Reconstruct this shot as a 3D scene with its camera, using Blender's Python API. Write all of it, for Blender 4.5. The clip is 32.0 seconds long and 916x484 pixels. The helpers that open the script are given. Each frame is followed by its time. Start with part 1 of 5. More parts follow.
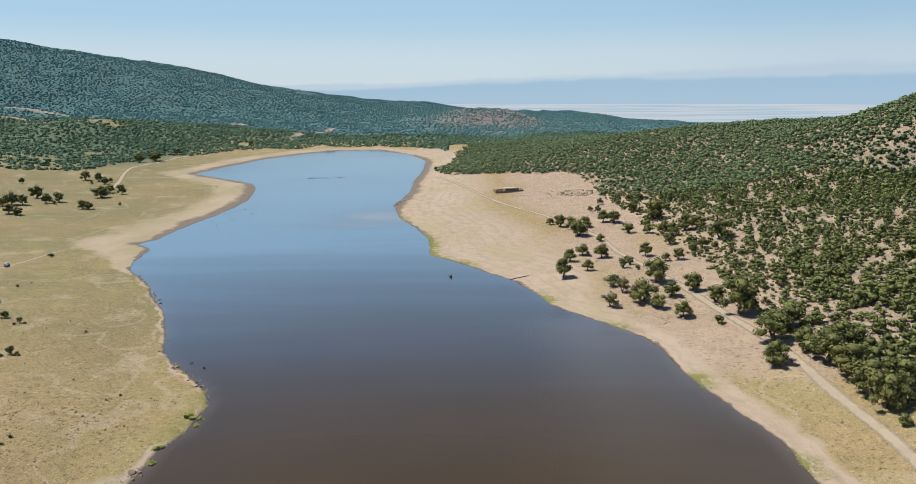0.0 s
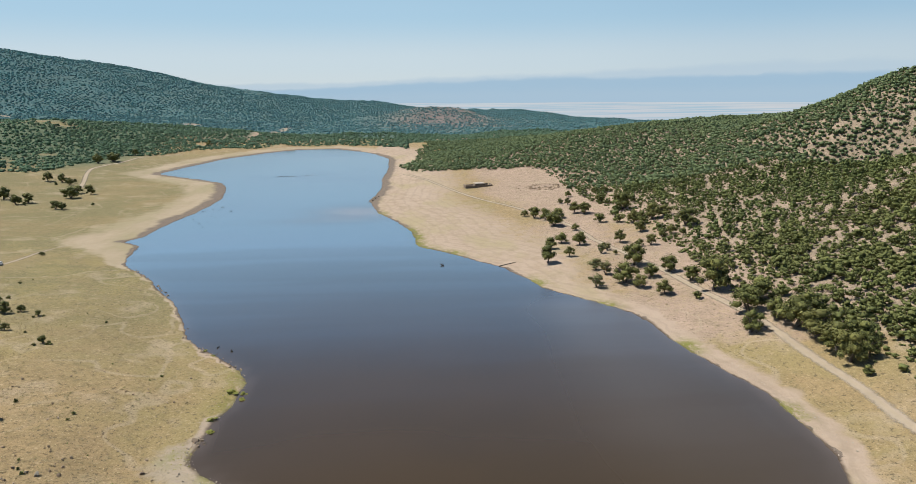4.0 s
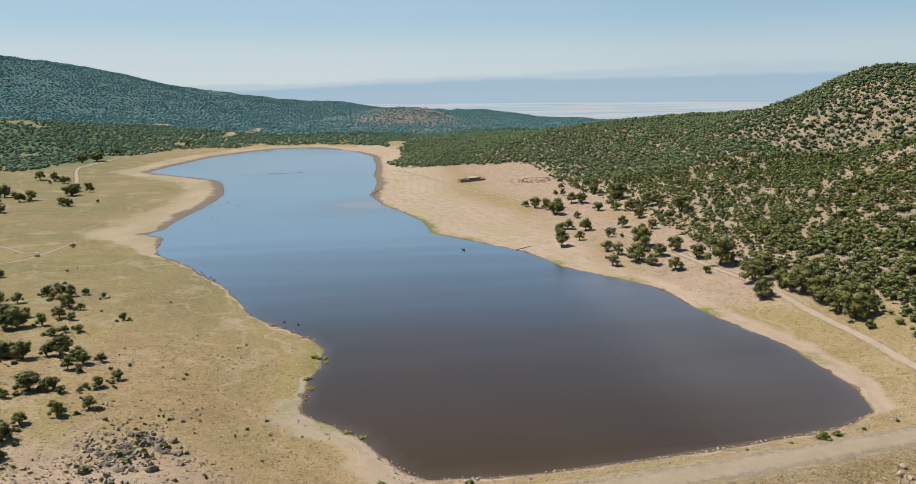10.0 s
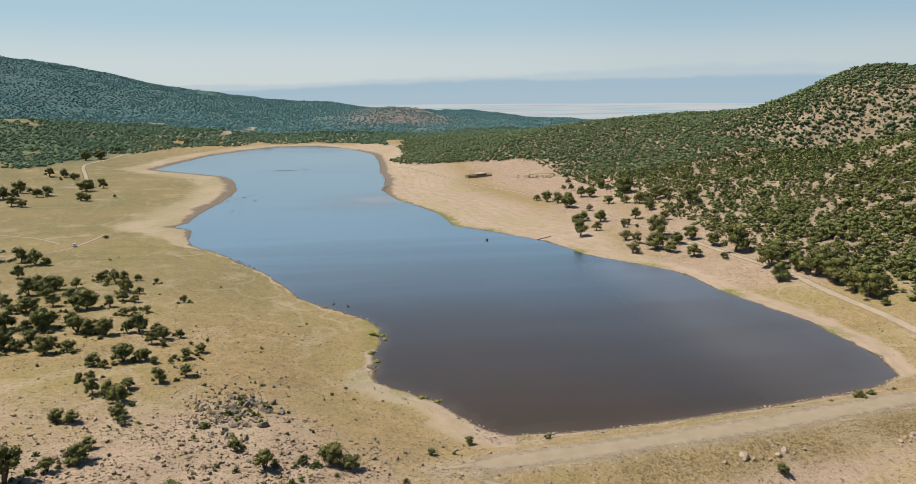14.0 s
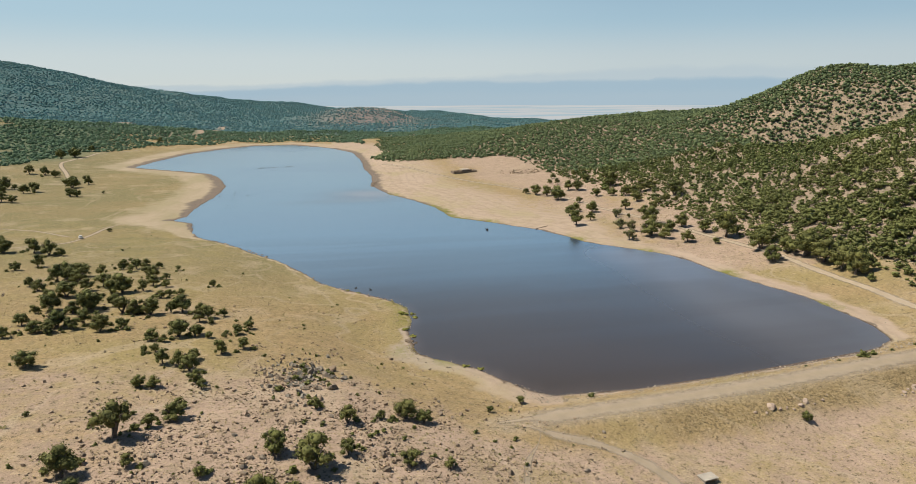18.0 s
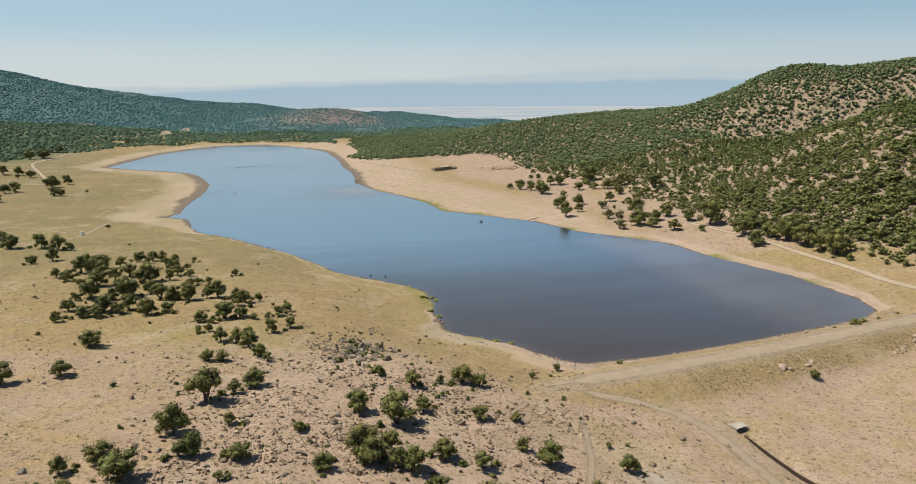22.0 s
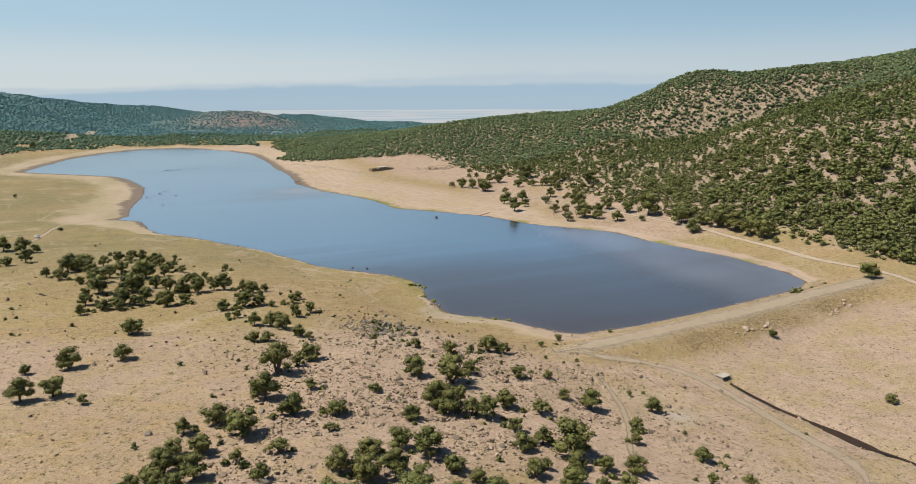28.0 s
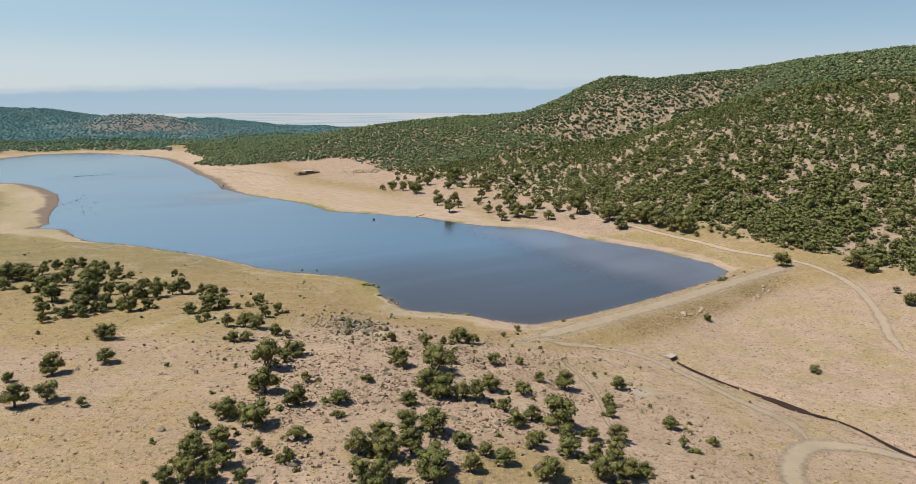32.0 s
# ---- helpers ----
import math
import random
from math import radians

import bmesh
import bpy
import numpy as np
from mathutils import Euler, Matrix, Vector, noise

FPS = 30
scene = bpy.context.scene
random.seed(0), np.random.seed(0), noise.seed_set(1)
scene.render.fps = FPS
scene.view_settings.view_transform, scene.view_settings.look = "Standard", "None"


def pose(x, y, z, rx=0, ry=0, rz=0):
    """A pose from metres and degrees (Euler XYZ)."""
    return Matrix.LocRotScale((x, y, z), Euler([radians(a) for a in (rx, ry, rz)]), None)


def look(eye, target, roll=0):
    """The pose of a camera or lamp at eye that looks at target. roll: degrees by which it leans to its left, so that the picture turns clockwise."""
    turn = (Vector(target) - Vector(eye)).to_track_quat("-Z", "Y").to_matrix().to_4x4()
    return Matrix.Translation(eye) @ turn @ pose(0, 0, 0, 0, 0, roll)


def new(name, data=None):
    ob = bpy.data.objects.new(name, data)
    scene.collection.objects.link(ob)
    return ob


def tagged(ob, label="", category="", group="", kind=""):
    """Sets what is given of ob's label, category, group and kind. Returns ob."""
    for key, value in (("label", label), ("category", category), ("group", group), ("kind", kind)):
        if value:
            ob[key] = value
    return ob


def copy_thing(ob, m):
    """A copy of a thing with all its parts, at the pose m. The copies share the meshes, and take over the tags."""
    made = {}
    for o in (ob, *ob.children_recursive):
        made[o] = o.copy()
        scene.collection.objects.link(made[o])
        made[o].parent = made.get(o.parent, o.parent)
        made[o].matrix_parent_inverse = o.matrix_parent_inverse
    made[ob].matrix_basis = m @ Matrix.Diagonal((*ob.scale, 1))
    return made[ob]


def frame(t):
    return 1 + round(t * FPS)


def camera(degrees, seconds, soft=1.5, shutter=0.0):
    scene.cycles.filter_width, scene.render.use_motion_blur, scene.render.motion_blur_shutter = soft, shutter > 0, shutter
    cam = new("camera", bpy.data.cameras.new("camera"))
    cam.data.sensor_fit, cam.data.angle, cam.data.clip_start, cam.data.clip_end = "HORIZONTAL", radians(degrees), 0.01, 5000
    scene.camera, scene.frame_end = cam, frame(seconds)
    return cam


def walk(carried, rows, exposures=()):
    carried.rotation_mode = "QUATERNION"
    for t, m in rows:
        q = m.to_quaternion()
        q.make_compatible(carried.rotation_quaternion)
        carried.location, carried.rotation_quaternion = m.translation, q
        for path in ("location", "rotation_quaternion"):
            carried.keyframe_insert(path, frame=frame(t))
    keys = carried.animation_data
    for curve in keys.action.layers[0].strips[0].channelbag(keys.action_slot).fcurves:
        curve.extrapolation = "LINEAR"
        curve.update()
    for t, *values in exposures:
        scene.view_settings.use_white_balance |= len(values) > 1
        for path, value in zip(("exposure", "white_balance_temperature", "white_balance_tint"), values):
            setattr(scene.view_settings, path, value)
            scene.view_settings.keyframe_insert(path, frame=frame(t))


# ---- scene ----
cam = camera(66.99, 32.0, soft=0.5)
PATH = [  # seconds, x, y, z, pitch, yaw, roll
    (0, -0.00, -0.00, 66.42, -12.538, -0.000, -0.345),
    (0.5, -2.12, -1.88, 66.37, -12.546, -0.564, -0.349),
    (1, -4.23, -3.75, 66.34, -12.547, -1.144, -0.346),
    (1.5, -6.34, -5.62, 66.32, -12.550, -1.761, -0.346),
    (2, -8.44, -7.47, 66.31, -12.554, -2.417, -0.353),
    (2.5, -10.54, -9.31, 66.32, -12.565, -3.140, -0.368),
    (3, -12.64, -11.11, 66.33, -12.567, -3.927, -0.388),
    (3.5, -14.75, -12.88, 66.34, -12.610, -4.443, -0.394),
    (5.5, -23.31, -19.26, 66.23, -12.646, -4.612, -0.563),
    (6, -25.50, -20.71, 66.14, -12.622, -4.643, -0.565),
    (6.5, -27.72, -22.13, 66.03, -12.612, -4.673, -0.572),
    (7, -29.96, -23.52, 65.89, -12.588, -4.699, -0.558),
    (7.5, -32.23, -24.88, 65.72, -12.557, -4.738, -0.536),
    (8, -34.51, -26.20, 65.53, -12.554, -5.058, -0.527),
    (8.5, -36.78, -27.48, 65.31, -12.557, -5.744, -0.520),
    (9, -39.05, -28.72, 65.08, -12.564, -6.466, -0.513),
    (9.5, -41.34, -29.91, 64.86, -12.565, -7.234, -0.534),
    (10, -43.64, -31.07, 64.63, -12.570, -8.118, -0.557),
    (10.5, -45.98, -32.22, 64.39, -12.585, -8.718, -0.571),
    (11, -48.33, -33.38, 64.16, -12.568, -9.079, -0.572),
    (11.5, -50.72, -34.53, 63.94, -12.553, -9.172, -0.562),
    (12, -53.12, -35.68, 63.73, -12.526, -9.222, -0.558),
    (12.5, -55.52, -36.84, 63.51, -12.521, -9.281, -0.534),
    (13, -57.93, -38.01, 63.29, -12.529, -9.323, -0.490),
    (13.5, -60.34, -39.18, 63.06, -12.498, -9.426, -0.457),
    (14, -62.76, -40.32, 62.81, -12.496, -9.636, -0.433),
    (14.5, -65.17, -41.44, 62.55, -12.487, -10.042, -0.401),
    (16.5, -74.55, -45.16, 61.12, -12.441, -11.541, -0.342),
    (17, -76.86, -45.95, 60.68, -12.394, -11.977, -0.297),
    (17.5, -79.18, -46.72, 60.25, -12.375, -12.438, -0.261),
    (18, -81.50, -47.51, 59.84, -12.344, -12.867, -0.243),
    (18.5, -83.82, -48.33, 59.46, -12.299, -13.172, -0.246),
    (19, -86.14, -49.18, 59.11, -12.258, -13.328, -0.251),
    (19.5, -88.47, -50.03, 58.81, -12.275, -13.483, -0.237),
    (20, -90.82, -50.86, 58.60, -12.257, -13.963, -0.254),
    (20.5, -93.21, -51.65, 58.44, -12.264, -14.592, -0.298),
    (21, -95.60, -52.42, 58.26, -12.266, -15.242, -0.319),
    (21.5, -98.01, -53.19, 58.05, -12.243, -15.835, -0.312),
    (22, -100.40, -53.91, 57.84, -12.225, -16.408, -0.308),
    (22.5, -102.76, -54.60, 57.65, -12.230, -17.016, -0.299),
    (23, -105.11, -55.25, 57.50, -12.214, -17.591, -0.314),
    (23.5, -107.46, -55.88, 57.38, -12.191, -18.353, -0.327),
    (24, -109.81, -56.50, 57.27, -12.179, -19.142, -0.302),
    (24.5, -112.19, -57.12, 57.18, -12.158, -19.878, -0.248),
    (25, -114.58, -57.71, 57.12, -12.143, -20.480, -0.216),
    (25.5, -116.94, -58.29, 57.08, -12.114, -21.146, -0.194),
    (27.5, -125.63, -60.16, 57.25, -12.043, -23.736, -0.106),
    (28, -127.70, -60.42, 57.23, -11.988, -24.375, -0.087),
    (28.5, -129.73, -60.67, 57.22, -11.957, -25.239, -0.046),
    (29, -131.71, -60.89, 57.21, -11.914, -26.215, -0.002),
    (29.5, -133.65, -61.07, 57.23, -11.864, -27.142, 0.035),
    (30, -135.51, -61.24, 57.27, -11.814, -28.115, 0.067),
    (30.5, -137.28, -61.38, 57.32, -11.789, -29.122, 0.103),
    (31, -138.99, -61.48, 57.39, -11.749, -30.048, 0.139),
    (31.5, -140.67, -61.57, 57.47, -11.705, -30.948, 0.164),
    (32, -142.34, -61.65, 57.55, -11.698, -31.868, 0.172),
]
walk(cam, [(t, pose(x, y, z, 90 + p, 0, w) @ pose(0, 0, 0, 0, 0, r)) for t, x, y, z, p, w, r in PATH],
     exposures=[(0, 0.6, 6060, 7), (6, 0.56, 6200, 7), (10, 0.53, 6360, 7), (14, 0.52, 6580, 7), (19, 0.53, 6640, 7), (25, 0.54, 6540, 8), (32, 0.56, 6430, 9)])

# ---- sky, sun, exposure ----
SUN_EL, SUN_FROM = 59.0, (-0.955, 0.295)          # height of the sun; the way towards it in plan
world = bpy.data.worlds.new("sky")
scene.world = world
world.use_nodes = True
wn = world.node_tree
sky = wn.nodes.new("ShaderNodeTexSky")
sky.sky_type, sky.sun_disc = "NISHITA", False
sky.sun_elevation, sky.sun_rotation = radians(SUN_EL), math.atan2(SUN_FROM[0], SUN_FROM[1])
sky.altitude, sky.air_density, sky.dust_density, sky.ozone_density = 900.0, 1.0, 0.2, 3.2
wn.nodes["Background"].inputs[1].default_value = 0.0735
tint = wn.nodes.new("ShaderNodeMix")               # dry summer haze takes some of the warm light out of the sky
tint.data_type, tint.blend_type = "RGBA", "MULTIPLY"
tint.inputs[0].default_value, tint.inputs[7].default_value = 1.0, (0.82, 0.93, 1.06, 1)
wn.links.new(sky.outputs[0], tint.inputs[6])
way = wn.nodes.new("ShaderNodeSeparateXYZ")         # summer haze: thick and white at the horizon, thin overhead
wn.links.new(wn.nodes.new("ShaderNodeTexCoord").outputs["Generated"], way.inputs[0])


def sky_ramp(stops, axis=2):
    n = wn.nodes.new("ShaderNodeValToRGB")
    n.color_ramp.interpolation = "EASE"
    while len(n.color_ramp.elements) < len(stops):
        n.color_ramp.elements.new(0.5)
    for e, (at, c) in zip(n.color_ramp.elements, stops):
        e.position, e.color = at, (*c, 1)
    wn.links.new(way.outputs[axis], n.inputs[0])
    return n.outputs[0]


def sky_mix(kind, fac, a, b):
    n = wn.nodes.new("ShaderNodeMix")
    n.data_type, n.blend_type = "RGBA", kind
    for sock, v in ((n.inputs[0], fac), (n.inputs[6], a), (n.inputs[7], b)):
        if isinstance(v, bpy.types.NodeSocket):
            wn.links.new(v, sock)
        else:
            sock.default_value = v
    return n.outputs[2]


haze = sky_ramp([(0.0, (0.575, 0.62, 0.635)), (0.035, (0.56, 0.62, 0.65)), (0.10, (0.405, 0.55, 0.645)), (0.2, (0.31, 0.46, 0.58)), (0.4, (0.2, 0.33, 0.46))])
haze = sky_mix("MULTIPLY", 1.0, haze, (10, 10, 10, 1))
east = sky_ramp([(0.0, (1.0, 1.0, 1.0)), (0.2, (0.92, 0.94, 0.96)), (0.5, (0.70, 0.76, 0.83)), (0.9, (0.54, 0.62, 0.72))], 0)     # duller and bluer away from the sun
haze = sky_mix("MULTIPLY", sky_ramp([(0.06, (0.35,) * 3), (0.2, (1.0,) * 3)]), haze, east)
thick = sky_ramp([(0.0, (0.92,) * 3), (0.16, (0.85,) * 3), (0.5, (0.25,) * 3), (0.85, (0.08,) * 3)])
wn.links.new(sky_mix("MIX", thick, tint.outputs[2], haze), wn.nodes["Background"].inputs[0])

lamp = bpy.data.lights.new("sun", "SUN")
lamp.energy, lamp.angle, lamp.color = 5.0, radians(0.55), (1.0, 0.95, 0.87)
sun = new("sun", lamp)
c = math.cos(radians(SUN_EL))
sun.matrix_world = look((SUN_FROM[0] * c * 500, SUN_FROM[1] * c * 500, math.sin(radians(SUN_EL)) * 500), (0, 0, 0))
scene.view_settings.exposure = 0.0


# ---- materials ----
TONE = 0.78      # the paints below are written a little lighter than the dry, dusty surfaces are


class Mat:
    """A node material and short ways to build it."""

    def __init__(self, name, rough=0.9, spec=0.25):
        self.m = bpy.data.materials.new(name)
        self.m.use_nodes = True
        self.t = self.m.node_tree
        self.b = self.t.nodes["Principled BSDF"]
        self.b.inputs["Roughness"].default_value = rough
        self.b.inputs["Specular IOR Level"].default_value = spec
        self.pos = None

    def node(self, kind, **sets):
        n = self.t.nodes.new("ShaderNode" + kind)
        for k, v in sets.items():
            setattr(n, k, v)
        return n

    def put(self, sock, v):
        if isinstance(v, bpy.types.NodeSocket):
            self.t.links.new(v, sock)
        elif isinstance(v, (tuple, list)) and len(v) == 3 and sock.type == "RGBA":
            sock.default_value = (*(TONE * k for k in v), 1)
        else:
            sock.default_value = v

    def place(self):
        if self.pos is None:
            self.pos = self.node("NewGeometry").outputs["Position"]
        return self.pos

    def noise(self, size, detail=4.0, rough=0.6, stretch=None):
        n = self.node("TexNoise")
        v = self.place()
        if stretch:
            s = self.node("VectorMath", operation="MULTIPLY")
            self.put(s.inputs[0], v)
            s.inputs[1].default_value = stretch
            v = s.outputs[0]
        self.put(n.inputs["Vector"], v)
        n.inputs["Scale"].default_value, n.inputs["Detail"].default_value, n.inputs["Roughness"].default_value = 1.0 / size, detail, rough
        return n.outputs["Fac"]

    def ramp(self, v, lo, hi, a=0.0, b=1.0):
        n = self.node("MapRange", interpolation_type="SMOOTHSTEP")
        self.put(n.inputs["Value"], v)
        for k, w in zip(("From Min", "From Max", "To Min", "To Max"), (lo, hi, a, b)):
            n.inputs[k].default_value = w
        return n.outputs["Result"]

    def mix(self, f, a, b, kind="MIX"):
        n = self.node("Mix", data_type="RGBA", blend_type=kind)
        self.put(n.inputs[0], f), self.put(n.inputs[6], a), self.put(n.inputs[7], b)
        return n.outputs[2]

    def math(self, op, a, b=0.0):
        n = self.node("Math", operation=op)
        self.put(n.inputs[0], a), self.put(n.inputs[1], b)
        return n.outputs[0]

    def attr(self, name):
        return self.node("Attribute", attribute_name=name).outputs["Fac"]

    def random(self):
        return self.node("ObjectInfo").outputs["Random"]

    def island(self):
        return self.node("NewGeometry").outputs["Random Per Island"]

    def color(self, v):
        self.put(self.b.inputs["Base Color"], v)
        return self

    def bump(self, v, height, strength=1.0):
        n = self.node("Bump")
        n.inputs["Strength"].default_value, n.inputs["Distance"].default_value = strength, height
        self.put(n.inputs["Height"], v)
        self.put(self.b.inputs["Normal"], n.outputs[0])
        return self


def ground_material():
    m = Mat("dry_ground", 0.95, 0.1)
    shore, soil = m.attr("shore"), m.attr("soil")
    fine, mid, big = m.noise(0.5, 5), m.noise(5.0, 5, 0.65), m.noise(45.0, 4)
    tuft = m.noise(1.6, 4, 0.7)
    straw = m.mix(m.ramp(mid, 0.35, 0.7), (0.325, 0.226, 0.112), (0.265, 0.186, 0.088))
    straw = m.mix(m.ramp(big, 0.45, 0.62), straw, (0.28, 0.21, 0.092))
    straw = m.mix(m.ramp(tuft, 0.54, 0.68, 0.0, 0.8), straw, (0.19, 0.15, 0.075))
    straw = m.mix(m.math("MULTIPLY", m.attr("meadow"), m.ramp(big, 0.3, 0.6, 0.45, 1.0)), straw, m.mix(tuft, (0.212, 0.176, 0.08), (0.166, 0.142, 0.066)))
    earth = m.mix(m.ramp(mid, 0.35, 0.65), (0.40, 0.285, 0.205), (0.325, 0.23, 0.163))
    earth = m.mix(m.ramp(tuft, 0.5, 0.7, 0.0, 0.6), earth, (0.30, 0.235, 0.13))
    earth = m.mix(m.ramp(fine, 0.6, 0.75, 0.0, 0.5), earth, (0.17, 0.13, 0.09))
    base = m.mix(m.ramp(m.math("ADD", soil, m.math("MULTIPLY", m.math("SUBTRACT", mid, 0.5), 0.9)), 0.3, 0.7), straw, earth)
    # yellowing weeds in patches below the dam, brown tussocks on its face, grey gravel along its crest
    weedy = m.math("MULTIPLY", m.attr("weedy"), m.ramp(m.noise(11.0, 5, 0.7), 0.44, 0.62))
    base = m.mix(m.math("MULTIPLY", weedy, m.ramp(m.noise(0.7, 4, 0.7), 0.3, 0.6, 0.2, 0.7)), base, (0.30, 0.23, 0.09))
    tussock = m.mix(m.ramp(m.noise(0.55, 3, 0.6), 0.42, 0.6), (0.33, 0.235, 0.115), (0.155, 0.11, 0.052))
    base = m.mix(m.math("MULTIPLY", m.attr("face"), m.ramp(m.noise(7.0, 4), 0.3, 0.5, 0.45, 0.95)), base, tussock)
    base = m.mix(m.math("MULTIPLY", m.attr("crest"), m.ramp(m.noise(2.0, 5, 0.7), 0.25, 0.6, 1.0, 0.55)), base, m.mix(fine, (0.36, 0.285, 0.205), (0.30, 0.24, 0.172)))
    base = m.mix(m.math("MULTIPLY", m.attr("litter"), m.ramp(mid, 0.3, 0.7, 0.25, 0.9)), base, m.mix(tuft, (0.235, 0.18, 0.128), (0.165, 0.14, 0.092)))   # leaf litter under the woods
    trail = m.math("ABSOLUTE", m.math("SUBTRACT", m.noise(34.0, 2, 0.4), 0.5))
    base = m.mix(m.math("MULTIPLY", m.ramp(trail, 0.012, 0.003), m.ramp(big, 0.4, 0.55, 0.0, 0.4)), base, (0.40, 0.315, 0.215))     # sheep trails
    base = m.mix(m.ramp(m.noise(13.0, 4, 0.65), 0.55, 0.7, 0.0, 0.3), base, (0.215, 0.165, 0.085))
    base = m.mix(m.ramp(m.noise(19.0, 4, 0.65), 0.54, 0.68, 0.0, 0.5), base, (0.39, 0.30, 0.195))
    speck = m.noise(0.9, 3, 0.75)
    base = m.mix(m.ramp(speck, 0.57, 0.65, 0.0, 0.85), base, (0.11, 0.082, 0.045))
    clod = m.noise(2.1, 4, 0.75)
    base = m.mix(m.ramp(clod, 0.58, 0.68, 0.0, 0.4), base, (0.14, 0.105, 0.058))
    base = m.mix(m.ramp(clod, 0.40, 0.30, 0.0, 0.5), base, (0.47, 0.35, 0.21))
    grit = m.noise(0.33, 2, 0.6)
    base = m.mix(m.ramp(grit, 0.56, 0.66, 0.0, 0.5), base, (0.12, 0.088, 0.053))
    base = m.mix(m.ramp(grit, 0.42, 0.32, 0.0, 0.35), base, (0.51, 0.385, 0.232))
    base = m.mix(m.ramp(speck, 0.40, 0.30, 0.0, 0.6), base, (0.51, 0.385, 0.232))
    # scrub ground of the far slopes, its blue-green painted in for haze
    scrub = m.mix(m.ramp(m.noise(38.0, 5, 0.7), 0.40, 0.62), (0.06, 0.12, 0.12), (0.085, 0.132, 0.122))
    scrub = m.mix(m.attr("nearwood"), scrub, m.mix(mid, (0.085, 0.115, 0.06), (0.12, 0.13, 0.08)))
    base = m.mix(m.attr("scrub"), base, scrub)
    base = m.mix(m.attr("red"), base, m.mix(m.ramp(m.noise(14.0, 5, 0.7), 0.42, 0.6), (0.2, 0.155, 0.135), (0.11, 0.12, 0.105)))
    base = m.mix(m.math("MULTIPLY", m.attr("pale"), m.ramp(mid, 0.3, 0.6, 0.4, 0.9)), base, (0.40, 0.345, 0.285))
    # the bare shore: pale silt, then darker damp mud and a stony rim at the water
    edge = m.math("ADD", shore, m.math("MULTIPLY", m.math("SUBTRACT", m.noise(9.0, 4), 0.5), 9.0))
    silt = m.mix(m.ramp(mid, 0.35, 0.7), (0.405, 0.302, 0.215), (0.34, 0.25, 0.172))
    smear = m.noise(34.0, 4, 0.6, (1.4, 0.7, 1))
    silt = m.mix(m.ramp(smear, 0.48, 0.66, 0.0, 0.75), silt, (0.345, 0.275, 0.155))          # a thin growth of grass on the drier silt
    silt = m.mix(m.ramp(smear, 0.46, 0.34, 0.0, 0.6), silt, (0.42, 0.315, 0.23))
    silt = m.mix(m.ramp(m.noise(9.0, 4, 0.6, (1.2, 0.6, 1)), 0.56, 0.7, 0.0, 0.5), silt, (0.27, 0.205, 0.13))
    lines = m.math("SINE", m.math("ADD", m.math("MULTIPLY", shore, 1.15), m.math("MULTIPLY", m.noise(16.0, 3), 9.0)))
    silt = m.mix(m.ramp(lines, 0.45, 1.0, 0.0, 0.22), silt, (0.24, 0.185, 0.13))               # strand lines left by the falling water
    silt = m.mix(m.ramp(fine, 0.62, 0.8, 0.0, 0.35), silt, (0.3, 0.22, 0.14))
    silt = m.mix(m.math("MULTIPLY", m.attr("gravel"), m.ramp(fine, 0.3, 0.7, 0.3, 0.65)), silt, (0.32, 0.26, 0.2))
    silt = m.mix(m.math("MULTIPLY", m.attr("western"), 0.65), silt, m.mix(m.ramp(smear, 0.4, 0.62), (0.36, 0.285, 0.18), (0.285, 0.235, 0.135)))
    wide = m.attr("beach")
    f = m.math("SUBTRACT", m.math("DIVIDE", edge, wide), m.math("MULTIPLY", m.math("SUBTRACT", mid, 0.5), 0.9))
    base = m.mix(m.ramp(f, 0.7, 1.15), silt, base)
    mud = m.mix(m.ramp(fine, 0.4, 0.65), (0.205, 0.155, 0.115), (0.135, 0.105, 0.08))
    base = m.mix(m.ramp(m.math("DIVIDE", edge, m.math("MULTIPLY", wide, m.attr("muddy"))), 0.6, 1.05), mud, base)
    wet = m.ramp(m.math("ADD", shore, m.math("MULTIPLY", m.math("SUBTRACT", mid, 0.5), 2.0)), 0.1, 1.2)
    base = m.mix(wet, (0.10, 0.07, 0.05), base)
    green = m.math("MULTIPLY", m.attr("green"), m.ramp(m.noise(3.0, 5, 0.7), 0.38, 0.58))
    base = m.mix(green, base, m.mix(fine, (0.22, 0.205, 0.05), (0.15, 0.145, 0.035)))
    m.color(base)
    h = m.math("ADD", m.math("MULTIPLY", fine, 0.5), tuft)
    m.bump(h, 0.32, 1.0)
    return m.m


